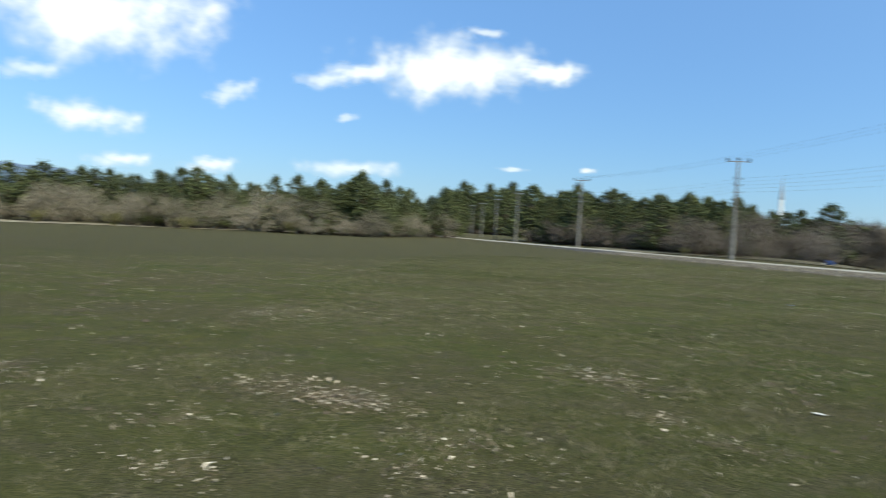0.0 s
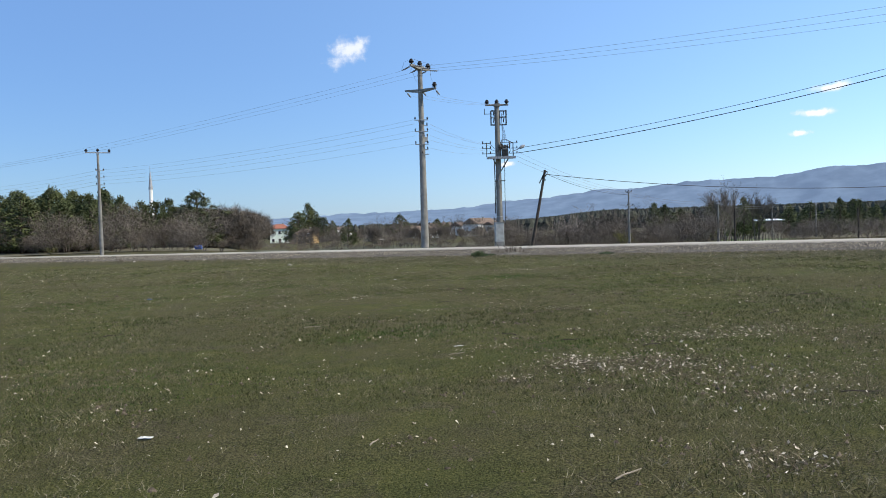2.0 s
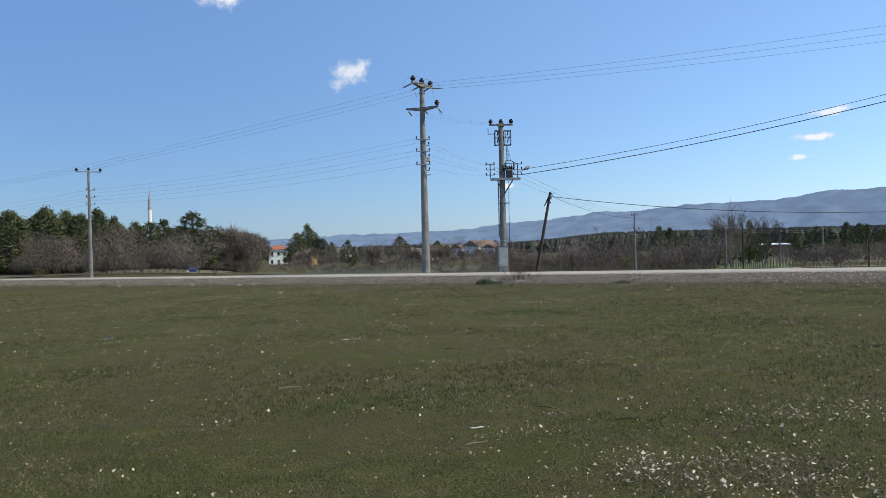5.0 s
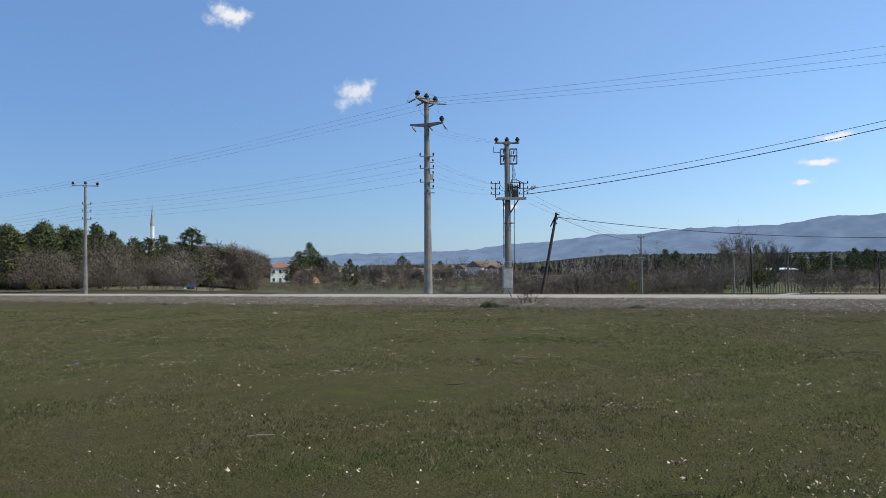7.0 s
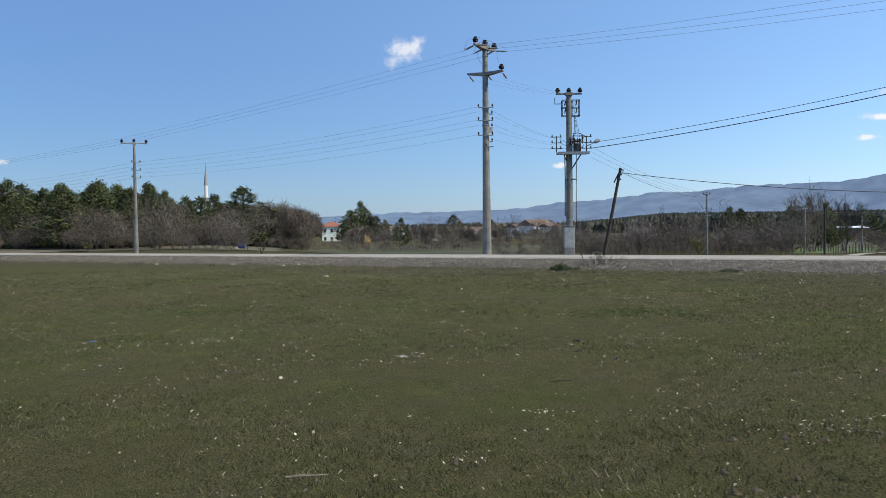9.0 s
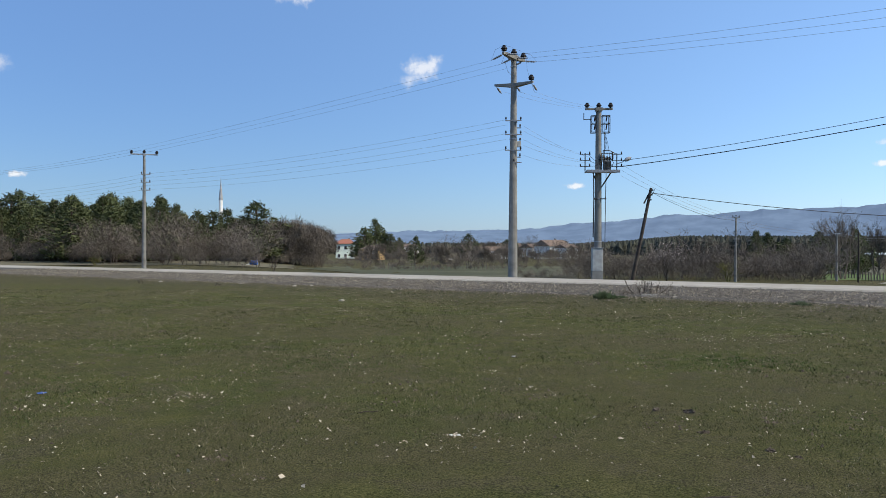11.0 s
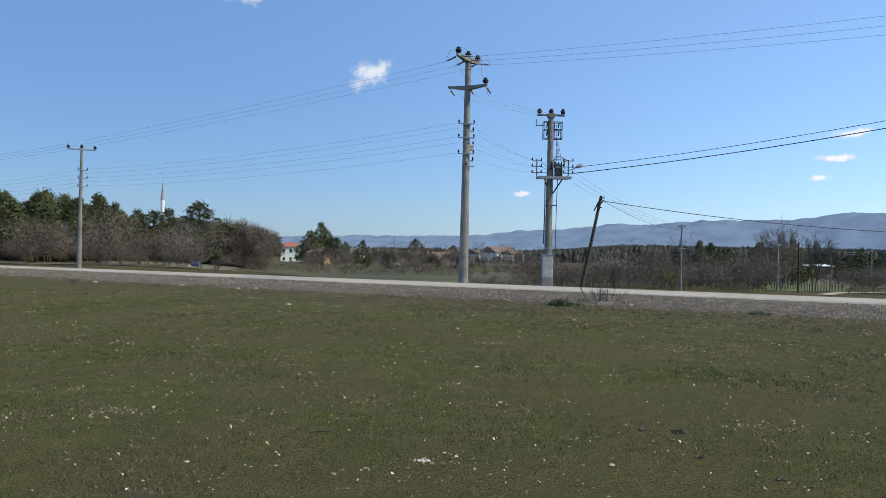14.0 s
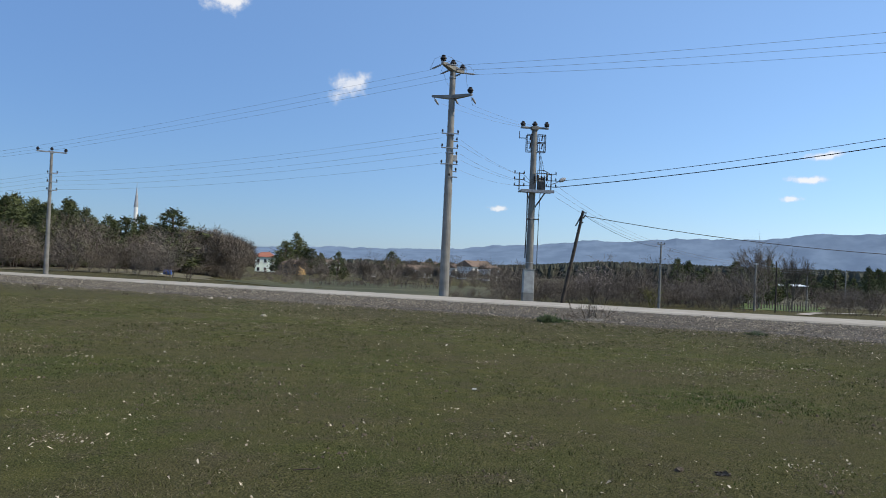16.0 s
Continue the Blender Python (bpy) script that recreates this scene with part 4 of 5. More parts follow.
# thicket behind the transformer and the leaning pole
for i in range(76):
    az = 6.6 + 16.6 * (i + rng.random()) / 76
    near = 84 if az < 12 else 99
    if i % 2:
        plant(SHRUBS if i % 16 == 1 else THICKET, n, polar(az, rng.uniform(near, near + 9)), rng.uniform(1.4, 3.2), 5, lean=rng.uniform(1.1, 1.5))
    else:
        plant((SHRUBS, THICKET, GARDEN, THICKET, TREES)[i // 2 % 5], n, polar(az, rng.uniform(near + 9, near + 22)), rng.uniform(2.6, 4.7), 5, lean=rng.uniform(1.0, 1.4))
    n += 1
for i in range(26):
    plant((TREES, GARDEN, SHRUBS)[i % 3], n, polar(11.5 + 11.5 * (i + rng.random()) / 26, rng.uniform(118, 138)), rng.uniform(3.4, 5.4), 5, lean=rng.uniform(1.1, 1.4))
    n += 1
for i in range(7):
    plant(THICKET, n, polar(3.0 + 3.8 * (i + rng.random()) / 7, rng.uniform(68, 76)), rng.uniform(0.9, 1.6), 5, lean=1.4)
    n += 1
# right-hand side: pines, the tall bare tree, shrubs by the lane
for az, dd, hh in ((18.9, 126, 7.8), (19.5, 128, 8.4), (20.7, 130, 8.6), (22.6, 146, 8.8), (23.3, 150, 9.0), (24.6, 150, 9.2), (25.0, 156, 8.6), (27.3, 175, 8.8), (28.6, 172, 8.6), (29.6, 178, 9.0), (30.4, 170, 8.8), (31.5, 176, 9.4), (32.6, 170, 9.0), (33.8, 175, 9.4), (35, 172, 9.0), (36.4, 170, 9.2), (27.0, 205, 9.2), (28.0, 188, 8.6), (31, 190, 9.4)):
    plant(PINES, n, polar(az, dd), hh * 0.98, 10, lean=1.3)
    n += 1
for i in range(16):
    plant(THICKET, n, polar(22.5 + 15 * (i + rng.random()) / 16, rng.uniform(150, 166)), rng.uniform(2.4, 3.8), 5, lean=1.5)
    n += 1
for i in range(12):
    plant(SHRUBS, n, polar(27.4 + 7.5 * (i + rng.random()) / 12, rng.uniform(112, 128)), rng.uniform(3.0, 4.2), 5, lean=1.3)
    n += 1
for az, dd, hh in ((28.0, 110, 2.9), (28.7, 112, 3.3), (29.4, 113, 2.9), (30.6, 116, 2.6)):
    plant(THICKET, n, polar(az, dd), hh, 5, lean=1.35)
    n += 1
BIG = make_bare("tall_bare_tree", "tall leafless tree with a wide fan of fine branches", "bare trees", 71, 11, 3, 0.26, 5, 4, "bark_bare", 1.0, 9, 0.36)
plant([BIG], 4, polar(24.05, 118), 10.6, 11, lean=1.1)
plant([BIG], 9, polar(25.9, 126), 9.2, 11, lean=0.9)

# a blossoming tree by the leaning pole, shrubs with yellow-green shoots
bl = make_bare("blossom_tree", "small tree with pale pinkish blossom among bare twigs", "", 83, 4.6, 3, 0.5, 4, 3, "bark_dark", 1.0, 5)
rb = random.Random(17)
v, f = [], []
for _ in range(520):
    a, q = rb.uniform(0, 6.283), 1.9 * math.sqrt(rb.random())
    c = Vector((q * math.cos(a), q * math.sin(a), 2.2 + rb.random() ** 0.7 * 2.2 - 0.25 * q))
    d = Vector((rb.gauss(0, 1), rb.gauss(0, 1), rb.gauss(0, 1))).normalized()
    u = d.orthogonal().normalized() * rb.uniform(0.02, 0.045)
    w = d.cross(u)
    k = len(v)
    v += [c - u - w, c + u - w, c + u + w, c - u + w]
    f.append((k, k + 1, k + 2, k + 3))
mesh_from("blossom", v, f, M["blossom"], bl)["label"] = "pale pinkish blossom"
bl.matrix_basis = pose(*polar(13.3, 84), 0, 0, 20)
SHOOTS = [make_bare("yellow_shrub", "low shrub with yellow-green shoots", "yellow-green shrubs", 87, 3, 6, 0.7, 3, 3, "shoot", 1.0, 10)]
for az, dd, hh, x0, y0 in ((17.2, 97, 2.6, -0.7, 14.6), (-62.0, 101, 1.8, 0.6, 1.4), (-57.5, 100, 1.6, 0.6, 1.4), (-66.5, 101, 1.6, 0.6, 1.4), (-23.3, 100, 0.9, 0.6, 1.4), (-50.5, 104, 1.8, 0.6, 1.4)):
    plant(SHOOTS, n, polar(az, dd, x0, y0), hh, 3, lean=1.3)
    n += 1


# ---- far hills and forest ----
def hill_material():
    m = bpy.data.materials.new("far_hill_hazed")
    m.use_nodes = True
    nn, l = m.node_tree.nodes, m.node_tree.links
    b = nn["Principled BSDF"]
    b.inputs["Roughness"].default_value = 1.0
    co = nn.new("ShaderNodeTexCoord")
    t = nn.new("ShaderNodeTexNoise")
    t.inputs["Scale"].default_value, t.inputs["Detail"].default_value = 0.011, 9
    l.new(co.outputs["Object"], t.inputs["Vector"])
    # the blue of distance haze is painted into both hill colours
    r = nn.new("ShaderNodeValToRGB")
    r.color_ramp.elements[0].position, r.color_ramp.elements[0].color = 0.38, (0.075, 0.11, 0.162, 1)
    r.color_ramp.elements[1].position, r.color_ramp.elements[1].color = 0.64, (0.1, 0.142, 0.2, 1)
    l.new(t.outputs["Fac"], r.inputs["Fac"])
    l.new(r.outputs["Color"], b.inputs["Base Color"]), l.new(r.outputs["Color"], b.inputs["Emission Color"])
    # a faint glow of the same blue lifts the hills like hazy air
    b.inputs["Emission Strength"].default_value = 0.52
    return m


RIDGE = [(-95, 2.6), (-78, 2.5), (-67, 2.1), (-60, 1.3), (-50, 0.5), (-12, 0.4), (-6.4, 0.75), (1.6, 0.9), (8.4, 1.46), (13.8, 1.94), (20.4, 2.3), (24, 2.35), (28, 2.82), (34, 3.0), (46, 3.3), (70, 2.2)]


def ridge(az):
    for (a, ea), (b, eb) in zip(RIDGE, RIDGE[1:]):
        if a <= az <= b:
            return ea + (eb - ea) * smooth01(az, a, b)
    return 0.5


def build_hills():
    verts, faces, rows = [], [], 12
    azs = [-95 + 165 * i / 1650 for i in range(1651)]
    for az in azs:
        for k in range(rows):
            f = k / (rows - 1)
            d = 3550 + 450 * f
            x, y = d * math.sin(radians(az)), d * math.cos(radians(az))
            e = ridge(az) + 0.10 * noise.noise((az * 0.35, 3, 0)) + (0.08 * noise.noise((az * 1.3, 7, 0)) + 0.03 * noise.noise((az * 4, 9, 0))) * f ** 4
            e += (0.022 * noise.noise((az * 11, 2, 0)) + 0.014 * noise.noise((az * 27, 5, 0))) * (k == rows - 1)
            spur = 1 + 0.14 * noise.noise((az * 0.6, f * 2.6, 5)) * (1 - f)
            verts.append((x, y, -15 + (d * math.tan(radians(e)) + 17) * (f ** 0.8) * spur))
    for i in range(len(azs) - 1):
        for k in range(rows - 1):
            a = i * rows + k
            faces.append((a, a + rows, a + rows + 1, a + 1))
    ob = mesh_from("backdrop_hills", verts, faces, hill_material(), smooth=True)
    tagged(ob, "long wooded hills on the horizon with blue haze painted in", "hills", kind="structure")


def build_far_wood():
    """Low dark pine forest in front of the hills, too far to count."""
    r2 = random.Random(9)
    verts, faces = [], []
    for i in range(4200):
        az = r2.uniform(7, 46) if i < 3200 else (r2.uniform(-14, 7) if i < 3600 else r2.uniform(-90, -48))
        d = r2.uniform(420, 620)
        rise = 0.02 + 0.54 * smooth01(az, 7, 15)
        x, y, z = polar(az, d)
        top = 1.66 + d * math.tan(radians(rise * (0.6 + 0.4 * smooth01(az, -10, 12)) + r2.gauss(0, 0.035))) * (d / 620) ** 0.3
        w = r2.uniform(1.5, 3.0)
        k0 = len(verts)
        levels = 5
        hh = r2.uniform(8, 12)
        for lev in range(levels):
            f = lev / (levels - 1)
            rr = w * math.sqrt(max(0.0, 1 - f ** 2.2)) + 0.12
            for s in range(6):
                a = s * 1.047 + lev * 0.5
                q = rr * r2.uniform(0.6, 1.25)
                verts.append((x + q * math.cos(a), y + q * math.sin(a), top - hh + hh * f + r2.uniform(-0.5, 0.5) * (f < 0.95)))
        for lev in range(levels - 1):
            for s in range(6):
                a = k0 + lev * 6
                faces.append((a + s, a + (s + 1) % 6, a + 6 + (s + 1) % 6, a + 6 + s))
    ob = mesh_from("far_wood", verts, faces, M["far_needles_hazed"])
    tagged(ob, "dark distant pine forest below the hills, greyed with painted haze", "forest", kind="stuff")


build_hills()
build_far_wood()


# ---- clouds: thin far sheets with ragged edges ----
def cloud_material(seed, dense, grain):
    m = bpy.data.materials.new("cloud")
    m.use_nodes = True
    nn, l = m.node_tree.nodes, m.node_tree.links
    nn.remove(nn["Principled BSDF"])
    out = nn["Material Output"]
    co = nn.new("ShaderNodeTexCoord")
    mp = nn.new("ShaderNodeMapping")
    mp.inputs["Location"].default_value = (seed * 3.7, 0, seed * 1.3)
    l.new(co.outputs["Object"], mp.inputs["Vector"])
    t = nn.new("ShaderNodeTexNoise")
    t.inputs["Scale"].default_value, t.inputs["Detail"].default_value, t.inputs["Roughness"].default_value = grain, 7, 0.58
    l.new(mp.outputs["Vector"], t.inputs["Vector"])
    # falls off from the sheet's middle (UV) and is torn by the noise
    sub = nn.new("ShaderNodeVectorMath")
    sub.operation, sub.inputs[1].default_value = "SUBTRACT", (0.5, 0.45, 0)
    l.new(co.outputs["UV"], sub.inputs[0])
    ln = nn.new("ShaderNodeVectorMath")
    ln.operation = "LENGTH"
    l.new(sub.outputs["Vector"], ln.inputs[0])
    fall = nn.new("ShaderNodeMapRange")
    fall.inputs["From Min"].default_value, fall.inputs["From Max"].default_value = 0.0, 0.5
    fall.inputs["To Min"].default_value, fall.inputs["To Max"].default_value = 0.34, -0.78
    l.new(ln.outputs["Value"], fall.inputs["Value"])
    add = nn.new("ShaderNodeMath")
    add.operation, add.inputs[1].default_value = "MULTIPLY_ADD", 1.6
    l.new(t.outputs["Fac"], add.inputs[0]), l.new(fall.outputs["Result"], add.inputs[2])
    al = nn.new("ShaderNodeMapRange")
    al.interpolation_type = "SMOOTHSTEP"
    al.inputs["From Min"].default_value, al.inputs["From Max"].default_value = 0.46, 1.08
    al.inputs["To Max"].default_value = dense
    l.new(add.outputs[0], al.inputs["Value"])
    # own glow replaces sunlight on the cloud; bluish shading of thin parts is painted
    em = nn.new("ShaderNodeEmission")
    shade = nn.new("ShaderNodeValToRGB")
    shade.color_ramp.elements[0].position, shade.color_ramp.elements[0].color = 0.55, (0.72, 0.78, 0.88, 1)
    shade.color_ramp.elements[1].position, shade.color_ramp.elements[1].color = 0.95, (1.0, 1.0, 1.0, 1)
    l.new(add.outputs[0], shade.inputs["Fac"]), l.new(shade.outputs["Color"], em.inputs["Color"])
    em.inputs["Strength"].default_value = 1.0
    tr = nn.new("ShaderNodeBsdfTransparent")
    mx = nn.new("ShaderNodeMixShader")
    l.new(al.outputs["Result"], mx.inputs["Fac"]), l.new(tr.outputs[0], mx.inputs[1]), l.new(em.outputs[0], mx.inputs[2])
    l.new(mx.outputs[0], out.inputs["Surface"])
    return m


def cloud(az, el, wide, high, tilt=0.0, dense=1.0, seed=0):
    """A cloud by bearing, height over the horizon and extent, in degrees, 3 km off."""
    d = 3000.0
    c = Vector((d * math.sin(radians(az)) * math.cos(radians(el)), d * math.cos(radians(az)) * math.cos(radians(el)), d * math.sin(radians(el))))
    w, hgt = d * math.tan(radians(wide)) * 1.05, d * math.tan(radians(high)) * 1.15
    nx, nz = 16, 8
    verts, faces, uvs = [], [], []
    for j in range(nz + 1):
        for i in range(nx + 1):
            u, v = i / nx, j / nz
            verts.append(((u - 0.5) * w * 1.25, 60 * ((u - 0.5) ** 2 + (v - 0.5) ** 2), (v - 0.45) * hgt * 1.25))
            uvs.append((u, v))
    for j in range(nz):
        for i in range(nx):
            a = j * (nx + 1) + i
            faces.append((a, a + 1, a + nx + 2, a + nx + 1))
    ob = mesh_from("cloud", verts, faces, cloud_material(seed, dense, 5.5 / (w + 60)))
    layer = ob.data.uv_layers.new(name="uv")
    for loop in ob.data.loops:
        layer.data[loop.index].uv = uvs[loop.vertex_index]
    ob.matrix_basis = Matrix.Translation(c) @ Matrix.Rotation(radians(-az), 4, "Z") @ Matrix.Rotation(radians(el), 4, "X") @ Matrix.Rotation(radians(tilt), 4, "Y")
    return tagged(ob, "white fair-weather cloud with ragged edges in the sky", "cloud", "clouds", kind="structure")


cloud(-63.5, 12.4, 21, 8.5, 3, 1, 1)
cloud(-33.8, 10.7, 9, 2.6, 3, 0.95, 21)
cloud(-46.6, 10, 9, 1.7, -3, 0.8, 22)
cloud(-40.6, 10.9, 16, 6.2, 2, 1, 2)
cloud(-38.8, 10.6, 10, 4.2, -3, 0.95, 31)
cloud(-48.5, 9.4, 7, 1.6, -4, 0.7, 3)
cloud(-64, 5.6, 10, 2.6, 8, 0.9, 4)
cloud(-55, 8, 5, 2, -14, 0.6, 5)
cloud(-47, 3.4, 11, 1.7, 0, 0.7, 6)
cloud(-61.9, 2.9, 6, 1.4, 0, 0.8, 7)
cloud(-56.2, 3, 5, 1.7, 0, 0.8, 8)
cloud(-67.5, 8, 6, 1.6, 0, 0.6, 9)
cloud(-38, 13.2, 4.5, 0.9, 6, 0.6, 10)
cloud(-4.2, 12, 4.4, 2.3, -16, 0.72, 11)
cloud(-12.8, 16.8, 4.4, 2.0, 8, 0.9, 12)
cloud(-9.6, 18.8, 5.0, 1.7, 6, 0.9, 13)
cloud(6.6, 4, 2.2, 0.6, 0, 0.8, 14)
cloud(26.6, 6.3, 4.2, 0.7, 1, 0.9, 15)
cloud(27.6, 7.8, 4, 0.8, -6, 0.8, 16)
cloud(25.8, 5.1, 2.2, 0.55, 0, 0.8, 17)
cloud(-30.1, 4.2, 1.7, 0.6, 0, 0.8, 18)
cloud(-35.4, 4, 3, 0.5, 0, 0.6, 19)
cloud(-47.1, 6.9, 2.4, 1, -8, 0.5, 20)


# ---- buildings ----
def window(parent, x, y, z, w, h):
    """A window in the wall that faces -y: a white frame round a dark pane, with a sill."""
    wn_ = part("window", add_box(add_box(add_box(add_box(bmesh.new(), (w + 0.16, 0.08, 0.08), (x, y - 0.03, z + h / 2)), (w + 0.16, 0.08, 0.08), (x, y - 0.03, z - h / 2)), (0.08, 0.08, h), (x - w / 2, y - 0.03, z)), (0.08, 0.08, h), (x + w / 2, y - 0.03, z)), M["frame_white"], parent)
    part("pane", box((w, 0.02, h), (x, y - 0.012, z)), M["glass_dark"], wn_)
    part("sill", box((w + 0.3, 0.2, 0.06), (x, y - 0.1, z - h / 2 - 0.07)), M["concrete"], wn_)
    return wn_


def house(at, w, d, h, turn, wall, roof, label, rise=1.6, cols=2, rows=2, hip=True, chimney=True, win=(1.0, 1.3)):
    t = thing("house", at, label, "house", "village houses", turn)
    part("wall", box((w, d, h + 1.0), (0, 0, h / 2 - 0.5), bevel=0.03), M[wall], t)
    bm = bmesh.new()
    o, k = 0.45, (w * 0.28 if hip else 0.0)
    v = [bm.verts.new(c) for c in ((-w / 2 - o, -d / 2 - o, h), (w / 2 + o, -d / 2 - o, h), (w / 2 + o, d / 2 + o, h), (-w / 2 - o, d / 2 + o, h),
                                   (-w / 2 - o, -d / 2 - o, h + 0.14), (w / 2 + o, -d / 2 - o, h + 0.14), (w / 2 + o, d / 2 + o, h + 0.14), (-w / 2 - o, d / 2 + o, h + 0.14),
                                   (-w / 2 - (0 if hip else o) + k, 0, h + rise), (w / 2 + (0 if hip else o) - k, 0, h + rise))]
    for q in ((3, 2, 1, 0), (0, 1, 5, 4), (1, 2, 6, 5), (2, 3, 7, 6), (3, 0, 4, 7), (4, 5, 9, 8), (6, 7, 8, 9), (5, 6, 9), (7, 4, 8)):
        bm.faces.new([v[i] for i in q])
    rf = part("roof", bm, M[roof], t)
    if chimney:
        part("chimney", add_box(box((0.5, 0.5, 1.3), (w * 0.18, 0.3, h + rise * 0.85)), (0.65, 0.65, 0.12), (w * 0.18, 0.3, h + rise * 0.85 + 0.7)), M["plaster_grey"], rf)
    for r in range(rows):
        for c in range(cols):
            window(t, -w / 2 + w * (c + 0.5) / cols, -d / 2, h * (r + 0.55) / rows, *win)
    part("door", box((0.95, 0.08, 2.0), (w * 0.02, -d / 2 - 0.02, 1.0), bevel=0.01), M["board"], t)
    return t


def eye_line(az, dist, el):
    """A place at a bearing, distance and angle over the horizon."""
    x, y, _ = polar(az, dist)
    return (x, y, 1.66 + dist * math.tan(radians(el)))


for az, dd, el, w, d, h, turn, wall, roof, rise, cols, rows, lab in (
        (-9.35, 324, -1.25, 7.6, 8.0, 6.4, 9, "plaster_mint", "tile_red", 1.9, 3, 2, "two-storey pale mint house with a red tiled hipped roof"),
        (-7.4, 284, -1.25, 6.0, 7.0, 3.9, -12, "plaster_orange", "tile_old", 1.3, 2, 2, "small orange plastered house with a brown roof"),
        (-5.0, 420, -0.95, 9.0, 8.0, 4.6, 30, "plaster_white", "tile_old", 1.5, 2, 2, "white village house with a brown tiled roof"),
        (-0.5, 330, -1.25, 8.0, 7.0, 4.2, 20, "plaster_grey", "tile_old", 2.2, 2, 2, "old grey village house with a weathered roof"),
        (1.2, 300, -1.3, 8.0, 7.0, 3.8, 24, "plaster_white", "tile_old", 1.8, 2, 2, "old white village house with a weathered roof"),
        (2.2, 360, -1.0, 9.0, 8.0, 4.4, 12, "plaster_grey", "tile_old", 1.8, 2, 2, "old grey village house with a weathered roof"),
        (3.9, 340, -1.1, 8.0, 8.0, 4.6, 36, "plaster_white", "tile_old", 1.7, 2, 2, "white village house with a brown tiled roof"),
        (5.2, 300, -1.08, 10.5, 8.0, 4.6, 40, "plaster_white", "tile_old", 2.3, 3, 2, "wide white village house with a dark gabled roof"),
        (6.2, 285, -1.08, 5.0, 6.0, 3.8, 32, "plaster_white", "tile_old", 1.3, 2, 1, "low white village house with a dark roof")):
    house(eye_line(az, dd, el), w, d, h, turn, wall, roof, lab, rise, cols, rows, hip=az < -6, win=(0.95, 1.3))

# minaret behind the pines
mx, my, mz = -136.9, 437.7, -6.0
mt = thing("minaret", (mx, my, mz), "slender white minaret with a grey pointed cap", "minaret")
part("shaft", lathe([(1.5, 0), (1.5, 6), (1.05, 7.5), (1.02, 16), (1.0, 29.6)], (0, 0, 0), 16), M["minaret_stone"], mt)
part("balcony", lathe([(1.05, 15.6), (1.6, 16.6), (1.6, 17.8), (1.05, 17.85)], (0, 0, 0), 16), M["minaret_stone"], mt)
part("cap", lathe([(1.15, 29.5), (1.12, 29.9), (0.75, 33.6), (0.35, 37.4), (0.08, 40.2)], (0, 0, 0), 16), M["lead"], mt)
part("finial", lathe([(0.06, 40.1), (0.14, 40.5), (0.04, 40.9), (0.1, 41.2), (0.02, 41.9)], (0, 0, 0), 8), M["lead"], mt)


def open_shed(at, w, d, h, turn, label, roof="board", posts=4):
    t = thing("shed", at, label, "shed", "sheds", turn)
    for i in range(posts):
        for sy in (-1, 1):
            part("post", box((0.14, 0.14, h), (-w / 2 + 0.2 + (w - 0.4) * i / (posts - 1), sy * (d / 2 - 0.2), h / 2 - 0.2)), M["board"], t)
    part("back_wall", box((w - 0.3, 0.08, h * 0.9), (0, d / 2 - 0.1, h * 0.42)), M["board"], t)
    part("roof", box((w + 0.5, d + 0.7, 0.09), (0, 0, h + 0.05), (5, 0, 0)), M[roof], t)
    return t


open_shed(eye_line(-2.2, 195, -1.5), 2.6, 2.2, 1.1, 4, "low dark open timber shed in the garden")
open_shed(eye_line(25.5, 168, -1.25), 2.9, 2.4, 2.1, 6, "open shelter with a bright white sheet roof", "sheet_metal", 3)
open_shed(eye_line(26.35, 166, -1.25), 2.6, 2.4, 2.1, 2, "open shelter with a bright white sheet roof", "sheet_metal", 3)


# ---- fields, lane and fence beyond the road ----
def sheet(name, corners, lift, material, label, cells=10, cat="field"):
    """A four-cornered patch laid over the land, with an uneven outline."""
    verts, faces = [], []
    a, b, c, d = [Vector(p) for p in corners]
    for j in range(cells + 1):
        for i in range(cells + 1):
            u, v = i / cells, j / cells
            p = a.lerp(b, u).lerp(d.lerp(c, u), v)
            if i in (0, cells) or j in (0, cells):
                p = p + Vector((noise.noise((p.x * 0.2, p.y * 0.2, 2)), noise.noise((p.x * 0.2, p.y * 0.2, 8)))) * 1.6
            verts.append((p.x, p.y, land(p.x, p.y) + lift))
    for j in range(cells):
        for i in range(cells):
            k = j * (cells + 1) + i
            faces.append((k, k + 1, k + cells + 2, k + cells + 1))
    return tagged(mesh_from(name, verts, faces, material), label, cat, kind="structure")


def flat(az, d):
    return polar(az, d)[:2]


sheet("ground_meadow", (flat(-13, 84), flat(7.5, 70), flat(7, 190), flat(-9, 200)), 0.02, M["meadow"], "green and straw-coloured meadow beyond the road", 14)
sheet("ground_crop", (flat(22.8, 112), flat(27.6, 118), flat(27.9, 150), flat(23.2, 150)), 0.03, M["crop"], "bright green young crop behind a fence", 8)
sheet("ground_stubble", (flat(23.0, 152), flat(38, 156), flat(38, 240), flat(23.0, 240)), 0.03, M["thin_verge"], "dry straw-coloured fallow field", 10)
sheet("ground_verge", (flat(-32, 98), flat(-13, 78), flat(-13, 118), flat(-32, 128)), 0.02, M["thin_verge"], "thin dry grassy verge between road and thicket", 10)
sheet("ground_verge", ((-84, 10), (-88, 62), (-101, 62), (-97, 10)), 0.03, M["dry_verge"], "dry pale grass strip at the wood's edge", 10)
sheet("ground_verge", ((-88, 62), (-108, 122), (-119, 118), (-101, 62)), 0.03, M["dry_verge"], "dry pale grass strip at the wood's edge", 10)

